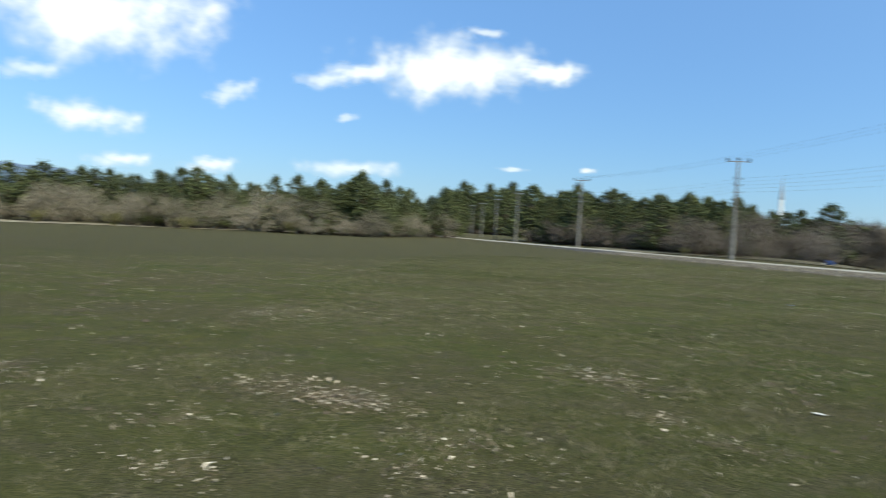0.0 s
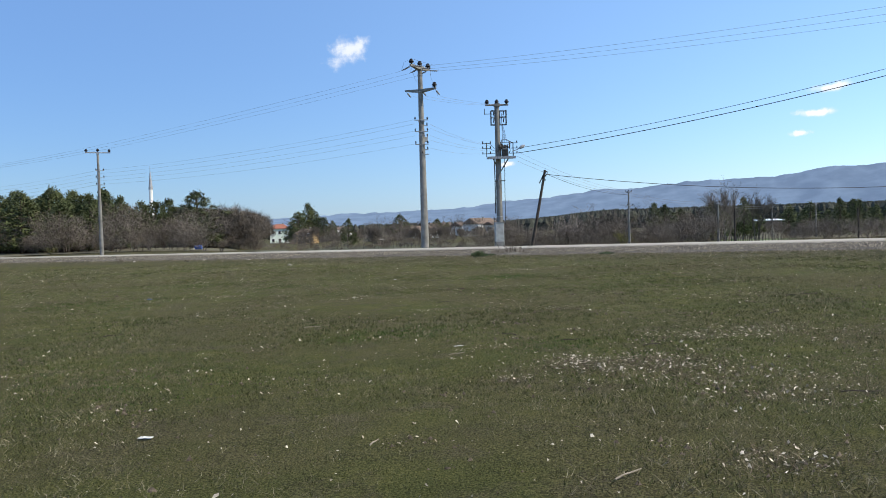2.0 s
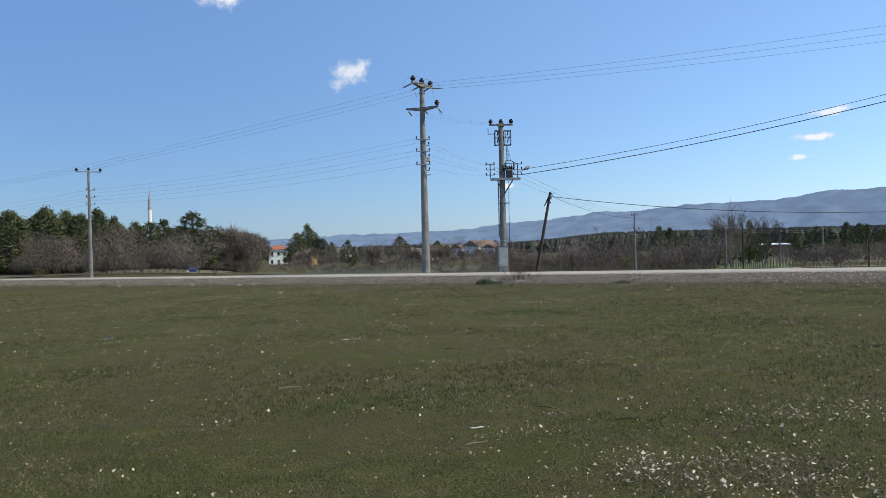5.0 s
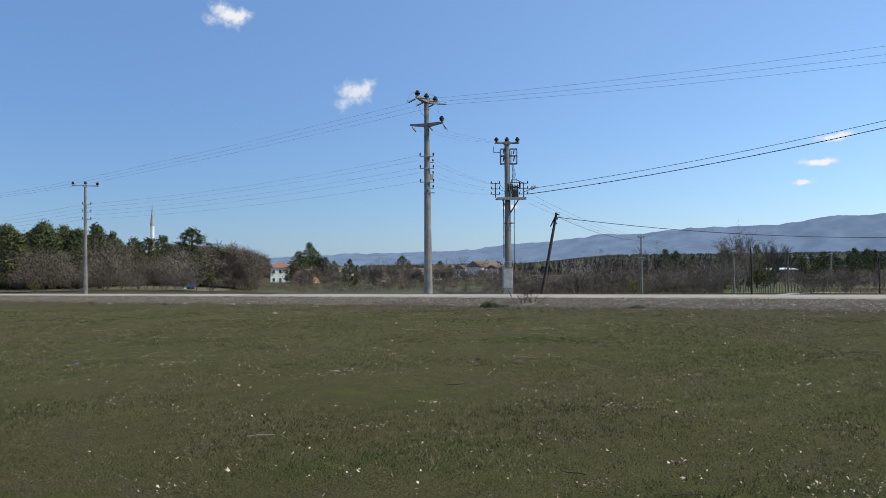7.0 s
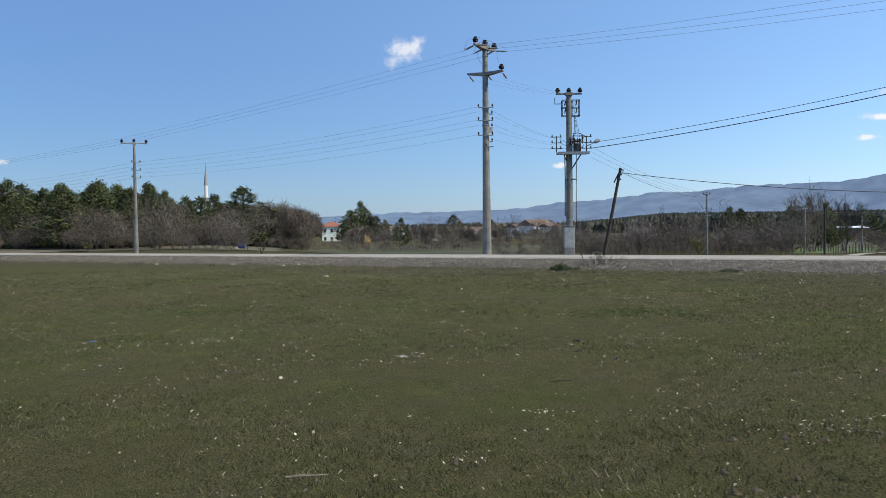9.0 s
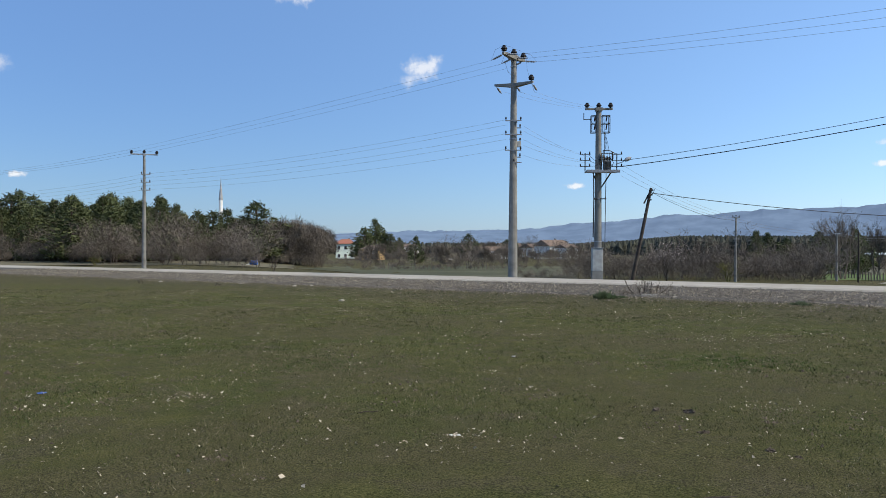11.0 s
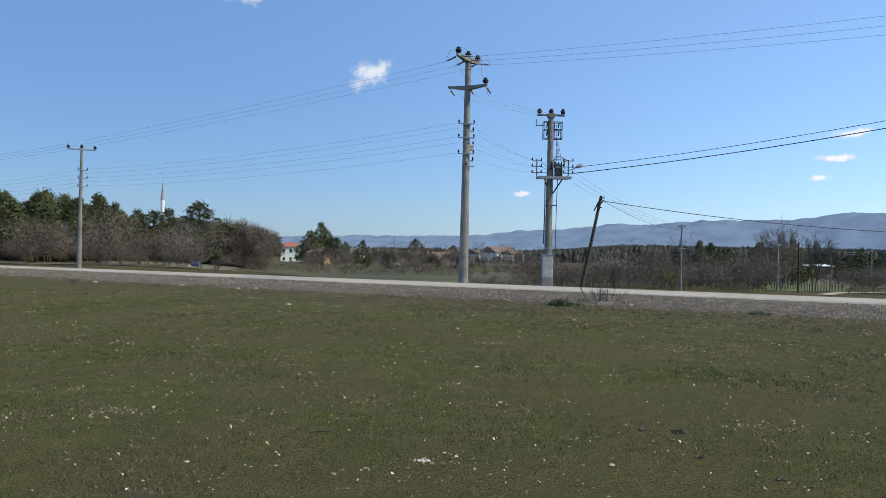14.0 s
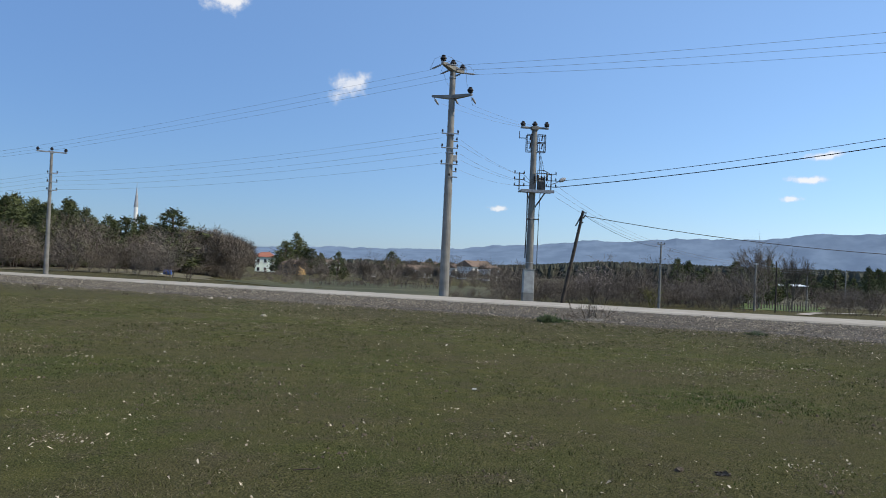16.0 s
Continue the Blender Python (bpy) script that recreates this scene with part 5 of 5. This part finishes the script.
lane_pts = [flat(26.6, 98), flat(27.0, 106), flat(27.6, 114), flat(29.5, 121), flat(33.5, 127), flat(39, 133)]
lv, lf = [], []
for i in range(41):
    f = i / 40 * (len(lane_pts) - 1)
    k = min(int(f), len(lane_pts) - 2)
    p = Vector(lane_pts[k]).lerp(Vector(lane_pts[k + 1]), f - k)
    d = (Vector(lane_pts[k + 1]) - Vector(lane_pts[k])).normalized()
    s = Vector((-d.y, d.x)) * 0.75
    for q in (p - s, p + s):
        lv.append((q.x, q.y, land(q.x, q.y) + 0.06))
    if i:
        lf.append((2 * i - 2, 2 * i - 1, 2 * i + 1, 2 * i))
tagged(mesh_from("lane", lv, lf, M["lane"]), "pale unpaved lane leading off the road", "lane", kind="structure")

fence = thing("garden_fence", polar(26, 122), "old wooden post fence in front of the green crop", "fence")
fx, fy, fz = fence.matrix_basis.translation
for i in range(26):
    x, y, z = polar(23.4 + 4.1 * i / 25, 120 + 6 * math.sin(i * 0.3))
    part("post", tube([(x - fx, y - fy, z - fz - 0.2), (x - fx + 0.05 * math.sin(i * 2.1), y - fy, z - fz + 1.15 + 0.15 * math.sin(i * 1.7))], [0.09, 0.07], 6), M["board"], fence)

gf = thing("garden_fence", polar(-2, 158), "grey wooden post fence along the gardens", "fence")
gx0, gy0, gz0 = gf.matrix_basis.translation
prev = None
for i in range(34):
    x, y, z = polar(-6.6 + 9.2 * i / 33, 158 + 3 * math.sin(i * 0.4))
    p = Vector((x - gx0, y - gy0, z - gz0))
    part("post", tube([p + Vector((0, 0, -0.2)), p + Vector((0.04 * math.sin(i * 2.3), 0, 1.25 + 0.12 * math.sin(i * 1.3)))], [0.07, 0.055], 6), M["board"], gf)
    if prev is not None:
        part("rail", tube([prev + Vector((0, 0, 0.95)), p + Vector((0, 0, 0.95))], 0.03, 5), M["board"], gf)
    prev = p

# ---- roadside clutter ----
bx, by, bz = polar(-15.68, 91)
tank = thing("water_barrel", (bx, by, bz - 0.02), "blue plastic barrel lying by the thicket", "barrel")
part("body", tube([(-0.42, 0, 0.28), (-0.39, 0, 0.28), (0, 0, 0.28), (0.39, 0, 0.28), (0.42, 0, 0.28)], [0.23, 0.27, 0.29, 0.27, 0.23], 14), M["blue"], tank)
part("bung", tube([(0.42, 0, 0.4), (0.45, 0, 0.4)], 0.05, 8), M["litter"], tank)


def lump(name, at, size, material, label, category, seed, flat_=0.6, group="", rough=0.2):
    """A small uneven lump resting on the ground."""
    bm = bmesh.new()
    bmesh.ops.create_icosphere(bm, subdivisions=3, radius=1.0)
    for v in bm.verts:
        k = 1 + 0.5 * noise.noise(v.co * 1.4 + Vector((seed * 3.1, 0, 0))) + rough * noise.noise(v.co * 4.5 + Vector((seed, 0, 0)))
        v.co = Vector((v.co.x * size[0] * k, v.co.y * size[1] * k, max(v.co.z, -0.35) * size[2] * k * flat_))
    ob = part(name, bm, M[material], None)
    ob.matrix_basis = pose(at[0], at[1], turf_z(*at) + 0.3 * size[2] * flat_ - 0.005, 0, 0, seed * 47)
    return tagged(ob, label, category, group)


lump("litter_bag", polar(-16.05, 91)[:2], (0.22, 0.2, 0.25), "litter", "white plastic sack lying by the thicket", "litter", 3)
for i, (x, y, s) in enumerate(((-8.74, 49.8, 0.24), (-8.0, 49.9, 0.2), (-4.94, 40.0, 0.2), (-12.0, 52.5, 0.16), (-1.5, 46.0, 0.15), (6.2, 41.0, 0.18), (9.5, 40.5, 0.16), (14.5, 36.5, 0.2), (-17, 55, 0.2), (12.2, 38.2, 0.16))):
    lump("roadside_stone", (x, y), (s * 0.5, s * 0.4, s * 0.36), "lane", "pale stone lying at the gravel's edge", "stone", i + 1, 0.8, "pale stones")
for i, (x, y, s) in enumerate(((1.53, 22.3, 0.13), (1.85, 22.15, 0.16), (1.74, 21.15, 0.14), (1.55, 21.3, 0.08), (2.13, 20.5, 0.15), (2.3, 20.3, 0.1), (1.35, 22.5, 0.07), (1.5, 21.9, 0.06), (-0.3, 24.4, 0.08), (-2.4, 28.6, 0.09), (0.9, 8.0, 0.06), (2.3, 10.2, 0.07), (4.0, 19.6, 0.1))):
    lump("earth_clod", (x, y), (s * 0.36, s * 0.25, s * 0.24), "clod", "dark crumbly clod of earth on the turf", "clod", i + 21, 0.8, "earth clods", 0.75)


def scrap(at, size, material, label, category, seed, turn=0, name="litter_scrap"):
    """A crumpled thin scrap with thickness."""
    bm = bmesh.new()
    bmesh.ops.create_grid(bm, x_segments=5, y_segments=4, size=0.5)
    for v in bm.verts:
        v.co = Vector((v.co.x * size[0], v.co.y * size[1], 0.22 * size[1] * noise.noise((v.co.x * 4 + seed, v.co.y * 4, 0))))
    bmesh.ops.solidify(bm, geom=list(bm.faces), thickness=0.004)
    ob = part(name, bm, M[material], None)
    ob.matrix_basis = pose(at[0], at[1], turf_z(*at) + 0.022, 0, 0, turn)
    return tagged(ob, label, category)


scrap((-0.63, 21.0), (0.10, 0.07), "litter", "crumpled white paper scrap on the turf", "litter", 1, 15)
scrap((-1.4, 9.19), (0.11, 0.05), "litter", "flattened white paper scrap on the turf", "litter", 2, -10)
scrap((1.26, 13.13), (0.13, 0.035), "litter", "strip of white paper on the turf", "litter", 3, 24)
scrap((-5.85, 23.2), (0.11, 0.08), "blue", "crumpled blue plastic scrap on the turf", "litter", 4, 40)
scrap((0.16, 26.5), (0.08, 0.06), "litter", "small white plastic scrap on the turf", "litter", 5, 70)


def fallen_stick(at, length, turn, material, label, r=0.012, fork=False):
    t = part("stick", tube([(-length / 2, 0, 0.02), (-length / 6, 0.02 * length, 0.03), (length / 5, 0.03 * length, 0.028), (length / 2, 0.01 * length, 0.035)], [r, r, r * 0.9, r * 0.5], 6), M[material], None, label)
    t.matrix_basis = pose(at[0], at[1], turf_z(*at) - 0.006, 0, 0, turn)
    if fork:
        part("twig", tube([(0, 0.04 * length, 0.03), (length * 0.2, 0.22 * length, 0.08), (length * 0.3, 0.3 * length, 0.05)], [r * 0.7, r * 0.5, r * 0.3], 5), M[material], t)
    return tagged(t, label, "stick", "fallen sticks")


for i, (x, y, ln, tu, m_) in enumerate(((1.98, 7.64, 0.24, 35, "stick"), (1.21, 12.56, 0.2, 15, "stick"), (7.8, 17.4, 0.8, 5, "stick_dark"), (0.4, 8.7, 0.12, 60, "stick"), (2.7, 13.2, 0.22, -8, "stick_dark"), (2.0, 13.9, 0.2, 160, "stick_dark"), (3.6, 12.6, 0.25, 10, "stick_dark"), (4.5, 9.6, 0.3, -20, "stick_dark"), (-0.9, 15.8, 0.3, 3, "stick"), (-4.1, 15.9, 0.3, 20, "stick_dark"), (1.3, 19.2, 0.3, 8, "stick_dark"), (6.2, 15.0, 0.35, 30, "stick_dark"), (-1.6, 22.0, 0.2, 5, "stick_dark"), (2.6, 9.2, 0.18, 80, "stick"))):
    fallen_stick((x, y), ln, tu, m_, "pale dry stick lying on the turf" if m_ == "stick" else "dark dry twig lying on the turf", 0.006, i in (2, 6, 11))

# dry bush, slab and green weed by the gravel's edge
slab = part("concrete_slab", box((0.55, 0.3, 0.08), (0, 0, 0.0), (3, -2, 0), 0.03), M["concrete"], None)
slab.matrix_basis = pose(5.5, 41.7, turf_z(5.5, 41.7) + 0.02, 0, 0, -12)
tagged(slab, "broken weathered concrete slab at the gravel's edge", "slab")
for i, (x, y, h_, m_, lab) in enumerate(((5.3, 42.4, 1.05, "bark_dark", "small leafless bush with arching twigs"), (5.9, 42.6, 0.95, "bark_dark", "small leafless bush with arching twigs"), (4.7, 42.2, 0.5, "bark_dark", "small leafless bush with arching twigs"),
                                     (-16.4, 76.0, 1.5, "bark_dark", "leafless bush on the far road verge"), (-17.2, 53.0, 0.5, "bark_dark", "small leafless bush on the verge"), (-12.5, 50.5, 0.35, "bark_dark", "small leafless bush on the verge"))):
    b = make_bare("low_bush", lab, "", 91 + i, h_, 5, 1.2 if i < 3 else 0.8, 3, 3, m_, 1.5, 2)
    b.matrix_basis = pose(x, y, turf_z(x, y), 0, 0, 40 * i)


def weed(at, r, h_, count, seed, label):
    rg = random.Random(seed)
    v, f = [], []
    for _ in range(count):
        a, q = rg.uniform(0, 6.283), r * math.sqrt(rg.random())
        p = Vector((q * math.cos(a), q * math.sin(a), 0))
        d = Vector((rg.gauss(0, 0.5), rg.gauss(0, 0.5), 1)).normalized() * h_ * rg.uniform(0.4, 1.0) * (1.1 - q / r * 0.6)
        w = d.orthogonal().normalized() * rg.uniform(0.012, 0.028)
        k = len(v)
        v += [p - w * 0.6, p + w * 0.6, p + d * 0.6 + w, p + d * 0.6 - w, p + d * 1.0 + Vector((0, 0, -0.02))]
        f += [(k, k + 1, k + 2, k + 3), (k + 3, k + 2, k + 4)]
    ob = mesh_from("weed", v, f, M["weed"])
    ob.matrix_basis = pose(at[0], at[1], turf_z(*at))
    return tagged(ob, label, "weed", "green weeds", kind="stuff")


weed((3.75, 40.4), 0.36, 0.42, 300, 1, "dense dark green weed clump near the gravel")
weed((4.3, 40.6), 0.22, 0.18, 90, 2, "dense dark green weed clump near the gravel")
weed((9.0, 37.5), 0.3, 0.22, 120, 3, "low green weed clump on the turf")


# ---- ground cover, too fine to count ----
rs = np.random.RandomState(3)


def wave_noise(x, y, seed):
    """Smooth patches between 0 and 1."""
    r = np.random.RandomState(seed)
    out = np.zeros_like(x)
    for k in range(9):
        a, f, ph = r.uniform(0, 6.283), r.uniform(0.25, 1.6), r.uniform(0, 6.283)
        out += np.sin((x * np.cos(a) + y * np.sin(a)) * f + ph + 1.3 * np.sin(x * f * 0.7 + ph))
    return 0.5 + out / 9


def land_np(x, y):
    rough = np.array([0.035 * noise.noise((a * 0.35, b * 0.35, 0)) for a, b in zip(x, y)])
    return 0.0119 * x - 0.0024 * y - 0.03 + rough * (np.hypot(x, y - 20) < 40)


def fast_mesh(name, verts, faces, material):
    me = bpy.data.meshes.new(name)
    k = faces.shape[1]
    me.vertices.add(len(verts))
    me.vertices.foreach_set("co", verts.astype(np.float32).ravel())
    me.loops.add(faces.size)
    me.loops.foreach_set("vertex_index", faces.astype(np.int32).ravel())
    me.polygons.add(len(faces))
    me.polygons.foreach_set("loop_start", np.arange(0, faces.size, k, dtype=np.int32))
    me.update(calc_edges=True)
    me.materials.append(material)
    return new(name, me)


def grass_blades(name, x, y, h, w, material, label, blades=5, lean=0.6):
    count = len(x)
    z = land_np(x, y)
    x, y, z = np.repeat(x, blades), np.repeat(y, blades), np.repeat(z, blades)
    m = len(x)
    x, y = x + rs.normal(0, 0.035, m), y + rs.normal(0, 0.035, m)
    hh = np.repeat(h, blades) * rs.uniform(0.5, 1.2, m)
    a = rs.uniform(0, 6.283, m)
    ww = w * rs.uniform(0.6, 1.3, m)
    dx, dy = rs.normal(0, lean, m) * hh, rs.normal(0, lean, m) * hh
    v = np.empty((m, 3, 3))
    v[:, 0] = np.stack([x - np.cos(a) * ww, y - np.sin(a) * ww, z - 0.01], 1)
    v[:, 1] = np.stack([x + np.cos(a) * ww, y + np.sin(a) * ww, z - 0.01], 1)
    v[:, 2] = np.stack([x + dx, y + dy, z + hh], 1)
    ob = fast_mesh(name, v.reshape(-1, 3), np.arange(m * 3).reshape(-1, 3), material)
    return tagged(ob, label, "grass", kind="stuff")


def fan_points(count, near=3.2, far=48):
    """Points spread over the stretch of field that lies ahead of the path."""
    x = rs.uniform(-30, 22, count * 6)
    y = rs.uniform(near, far, count * 6)
    keep = (x > -4 - 0.75 * (y - 1)) & (x < 2.0 + 0.62 * (y - 1)) & (x * 0.592 + (y - 60.3) * 0.806 < -12.4)
    x, y = x[keep], y[keep]
    dens = np.clip(1.3 - y / 30, 0.22, 1)
    keep = rs.uniform(0, 1, len(x)) < dens
    order = rs.permutation(keep.sum())[:count]
    return x[keep][order], y[keep][order]


gx, gy = fan_points(92000)
pt = wave_noise(gx, gy, 4)
keep = rs.uniform(0, 1, len(gx)) < 0.35 + 0.75 * pt
gx, gy, pt = gx[keep], gy[keep], pt[keep]
grass_blades("turf_grass", gx, gy, 0.016 + 0.021 * pt + 0.0003 * gy, 0.0026 + 0.00007 * np.repeat(gy, 5), M["grass"], "short fine green grass of the field", 5, 0.85)
sx, sy = fan_points(80000)
keep = wave_noise(sx, sy, 9) + rs.normal(0, 0.12, len(sx)) > 0.46
grass_blades("dry_grass", sx[keep], sy[keep], np.full(keep.sum(), 0.036), 0.0026, M["straw"], "thin dry grey straw among the turf", 3, 1.4)
fx_, fy_ = [], []
for cx, cy, r, c in ((-1.9, 30.5, 0.9, 500), (-3.0, 25.8, 0.7, 500), (-6.5, 22.5, 1.2, 700), (3.2, 26.0, 0.8, 500), (0.4, 14.5, 0.7, 400), (-2.5, 12.0, 1.0, 500), (2.4, 12.9, 0.5, 250), (5.0, 22.0, 1.2, 500), (-7.5, 9.0, 1.0, 500), (3.3, 12.0, 0.15, 60)):
    fx_.append(rs.normal(cx, r, c)), fy_.append(rs.normal(cy, r * 0.8, c))
fx_, fy_ = np.concatenate(fx_), np.concatenate(fy_)
grass_blades("fresh_grass", fx_, fy_, np.full(len(fx_), 0.026), 0.0036, M["fresh"], "fresh bright green grass in low patches")

# pale dry leaves: a thin spread, and drifts
NEAR_DRIFTS = [(3.13, 10.98, 0.55, 90), (4.57, 13.22, 0.7, 70), (2.97, 7.82, 0.3, 30), (2.34, 11.25, 0.25, 25), (1.67, 10.81, 0.15, 12), (-2.26, 7.81, 0.2, 14), (-1.43, 7.39, 0.3, 12), (4.13, 9.6, 0.5, 60), (4.1, 10.6, 0.5, 60), (3.4, 11.6, 0.55, 110), (2.5, 11.7, 0.3, 45), (4.3, 13.2, 0.4, 40), (5.3, 13.4, 0.6, 60), (3.28, 17.1, 0.3, 16), (1.66, 12.9, 0.25, 16), (-0.62, 20.5, 0.5, 20), (-3.85, 23, 0.25, 26), (2.9, 22.3, 0.3, 16)]
FAR_DRIFTS = [(4, 28.7, 0.5, 30), (5, 29.2, 0.7, 45), (-4.4, 28.7, 0.5, 20), (-8.5, 32.8, 1.2, 30), (-4.6, 6.2, 0.5, 60), (-3.5, 9, 0.5, 60), (-2.75, 5.8, 0.3, 30), (-9.6, 9.4, 0.8, 40), (-2.6, 5.1, 0.3, 20), (-5.2, 6, 0.4, 30), (-4.3, 6.1, 0.3, 50), (-4.7, 4.7, 0.3, 20), (-3.6, 4.1, 0.3, 24), (-6.8, 4.6, 0.3, 20), (6, 10.5, 0.8, 70), (6.5, 12.5, 0.9, 60), (-7, 24, 0.7, 20), (-0.5, 21, 0.25, 20)]
lx, ly = [rs.uniform(-26, 24, 23000)], [rs.uniform(3.2, 47, 23000)]
for cx, cy, r, c in NEAR_DRIFTS + FAR_DRIFTS:
    lx.append(rs.normal(cx, r, c * 3)), ly.append(rs.normal(cy, r * 0.6, c * 3))
ccx, ccy = rs.uniform(-22, 20, 620), rs.uniform(4, 46, 620)      # small loose groups
for cx, cy in zip(ccx, ccy):
    c = rs.randint(3, 14)
    lx.append(rs.normal(cx, 0.13, c)), ly.append(rs.normal(cy, 0.1, c))
lx, ly = np.concatenate(lx), np.concatenate(ly)
dx_ = np.concatenate([rs.normal(cx, r * 0.9, 4 * c) for cx, cy, r, c in NEAR_DRIFTS + FAR_DRIFTS])
dy_ = np.concatenate([rs.normal(cy, r * 0.6, 4 * c) for cx, cy, r, c in NEAR_DRIFTS + FAR_DRIFTS])
grass_blades("dead_stems", dx_, dy_, np.full(len(dx_), 0.05), 0.0025, M["dead"], "dead greyish stems and chaff under the leaves", 3, 1.5)
keep = lx * 0.592 + (ly - 60.3) * 0.806 < -12.0
lx, ly = lx[keep], ly[keep]
m = len(lx)
lz = land_np(lx, ly) + rs.uniform(0.012, 0.035, m)
ln = rs.gamma(1.6, 0.0049, m) + 0.005 + 0.00008 * ly
ln = np.minimum(ln, 0.025)
lw = ln * rs.uniform(0.3, 0.7, m)
an, ti, ro = rs.uniform(0, 6.283, m), rs.normal(0, 0.35, m), rs.normal(0, 0.4, m)
v = np.empty((m, 6, 3))
for k, (u, w, c) in enumerate(((-1, 0, 0), (0, -1, 0.5), (1, 0, 0.1), (0, 1, 0.5), (0.45, 0.72, 0.4), (0.45, -0.72, 0.4))):
    jit = rs.uniform(0.45, 1.25, m)
    px, py = u * ln * jit, w * lw * jit
    c = c + rs.uniform(-0.5, 0.9, m)
    v[:, k, 0] = lx + px * np.cos(an) - py * np.sin(an)
    v[:, k, 1] = ly + px * np.sin(an) + py * np.cos(an)
    v[:, k, 2] = np.maximum(lz + c * lw * 0.8 + px * ti + py * ro, lz - 0.012)
fc = (np.arange(m)[:, None, None] * 6 + np.array([[0, 1, 5, 2], [0, 2, 4, 3]])[None]).reshape(-1, 4)
tagged(fast_mesh("fallen_leaves", v.reshape(-1, 3), fc, M["leaf_dry"]), "pale curled dry leaves scattered over the turf", "leaves", kind="stuff")

# dark crumbs of earth and rotted leaf; half stand in for shadows beside leaves
m = 15000
kx, ky = rs.uniform(-22, 20, m), rs.uniform(3.2, 42, m)
near = rs.uniform(0, 1, m) < 0.5
pick = rs.randint(0, len(ccx), m)
kx, ky = np.where(near, ccx[pick] + rs.normal(0, 0.14, m), kx), np.where(near, ccy[pick] + rs.normal(0, 0.1, m), ky)
keep = kx * 0.592 + (ky - 60.3) * 0.806 < -12.6
kx, ky = kx[keep], ky[keep]
m = len(kx)
kz, ks, ka = land_np(kx, ky) + 0.006, rs.gamma(1.8, 0.0042, m) + 0.004, rs.uniform(0, 6.283, m)
v = np.empty((m, 5, 3))
for k, (a, b, c) in enumerate(((1.5, 0, -0.5), (-1.5, 0, -0.5), (0, 1, -0.5), (0, -1, -0.5), (0.3, 0.1, 1))):
    jit = rs.uniform(0.5, 1.3, m)
    v[:, k] = np.stack([kx + ks * jit * (a * np.cos(ka) - b * np.sin(ka)), ky + ks * jit * (a * np.sin(ka) + b * np.cos(ka)), kz + ks * jit * c], 1)
fc = (np.arange(m)[:, None, None] * 5 + np.array([[0, 2, 4], [2, 1, 4], [1, 3, 4], [3, 0, 4]])[None]).reshape(-1, 3)
tagged(fast_mesh("earth_crumbs", v.reshape(-1, 3), fc, M["clod"]), "dark brown crumbs of earth and rotted leaf on the turf, many added as leaf shadows", "crumbs", kind="stuff")

# loose gravel on the shoulder
m = 95000
ts, ss = rs.uniform(-42, 34, m), -5.4 - 7.2 * rs.beta(1.2, 1.1, m) - rs.gamma(1.0, 0.75, m)
qx, qy = 0.806 * ts + 0.592 * ss, 60.3 - 0.592 * ts + 0.806 * ss
qz = 0.0119 * qx - 0.0024 * qy + np.where(ss > -12.0, 0.03, 0.0)
sz = rs.gamma(1.8, 0.0068, m) + 0.007
v = np.empty((m, 5, 3))
for k, (a, b, c) in enumerate(((1, 0, -0.4), (-1, 0, -0.4), (0, 1, -0.4), (0, -1, -0.4), (0.2, 0.1, 1))):
    jit = rs.uniform(0.55, 1.25, m)
    rot = an[:1] + rs.uniform(0, 0.5, m)
    v[:, k] = np.stack([qx + sz * jit * (a * np.cos(rot) - b * np.sin(rot)), qy + sz * jit * (a * np.sin(rot) + b * np.cos(rot)), qz + sz * jit * c * 0.75], 1)
fc = (np.arange(m)[:, None, None] * 5 + np.array([[0, 2, 4], [2, 1, 4], [1, 3, 4], [3, 0, 4]])[None]).reshape(-1, 3)
tagged(fast_mesh("loose_gravel", v.reshape(-1, 3), fc, M["stone"]), "loose grey broken stones on the shoulder", "gravel", kind="stuff")
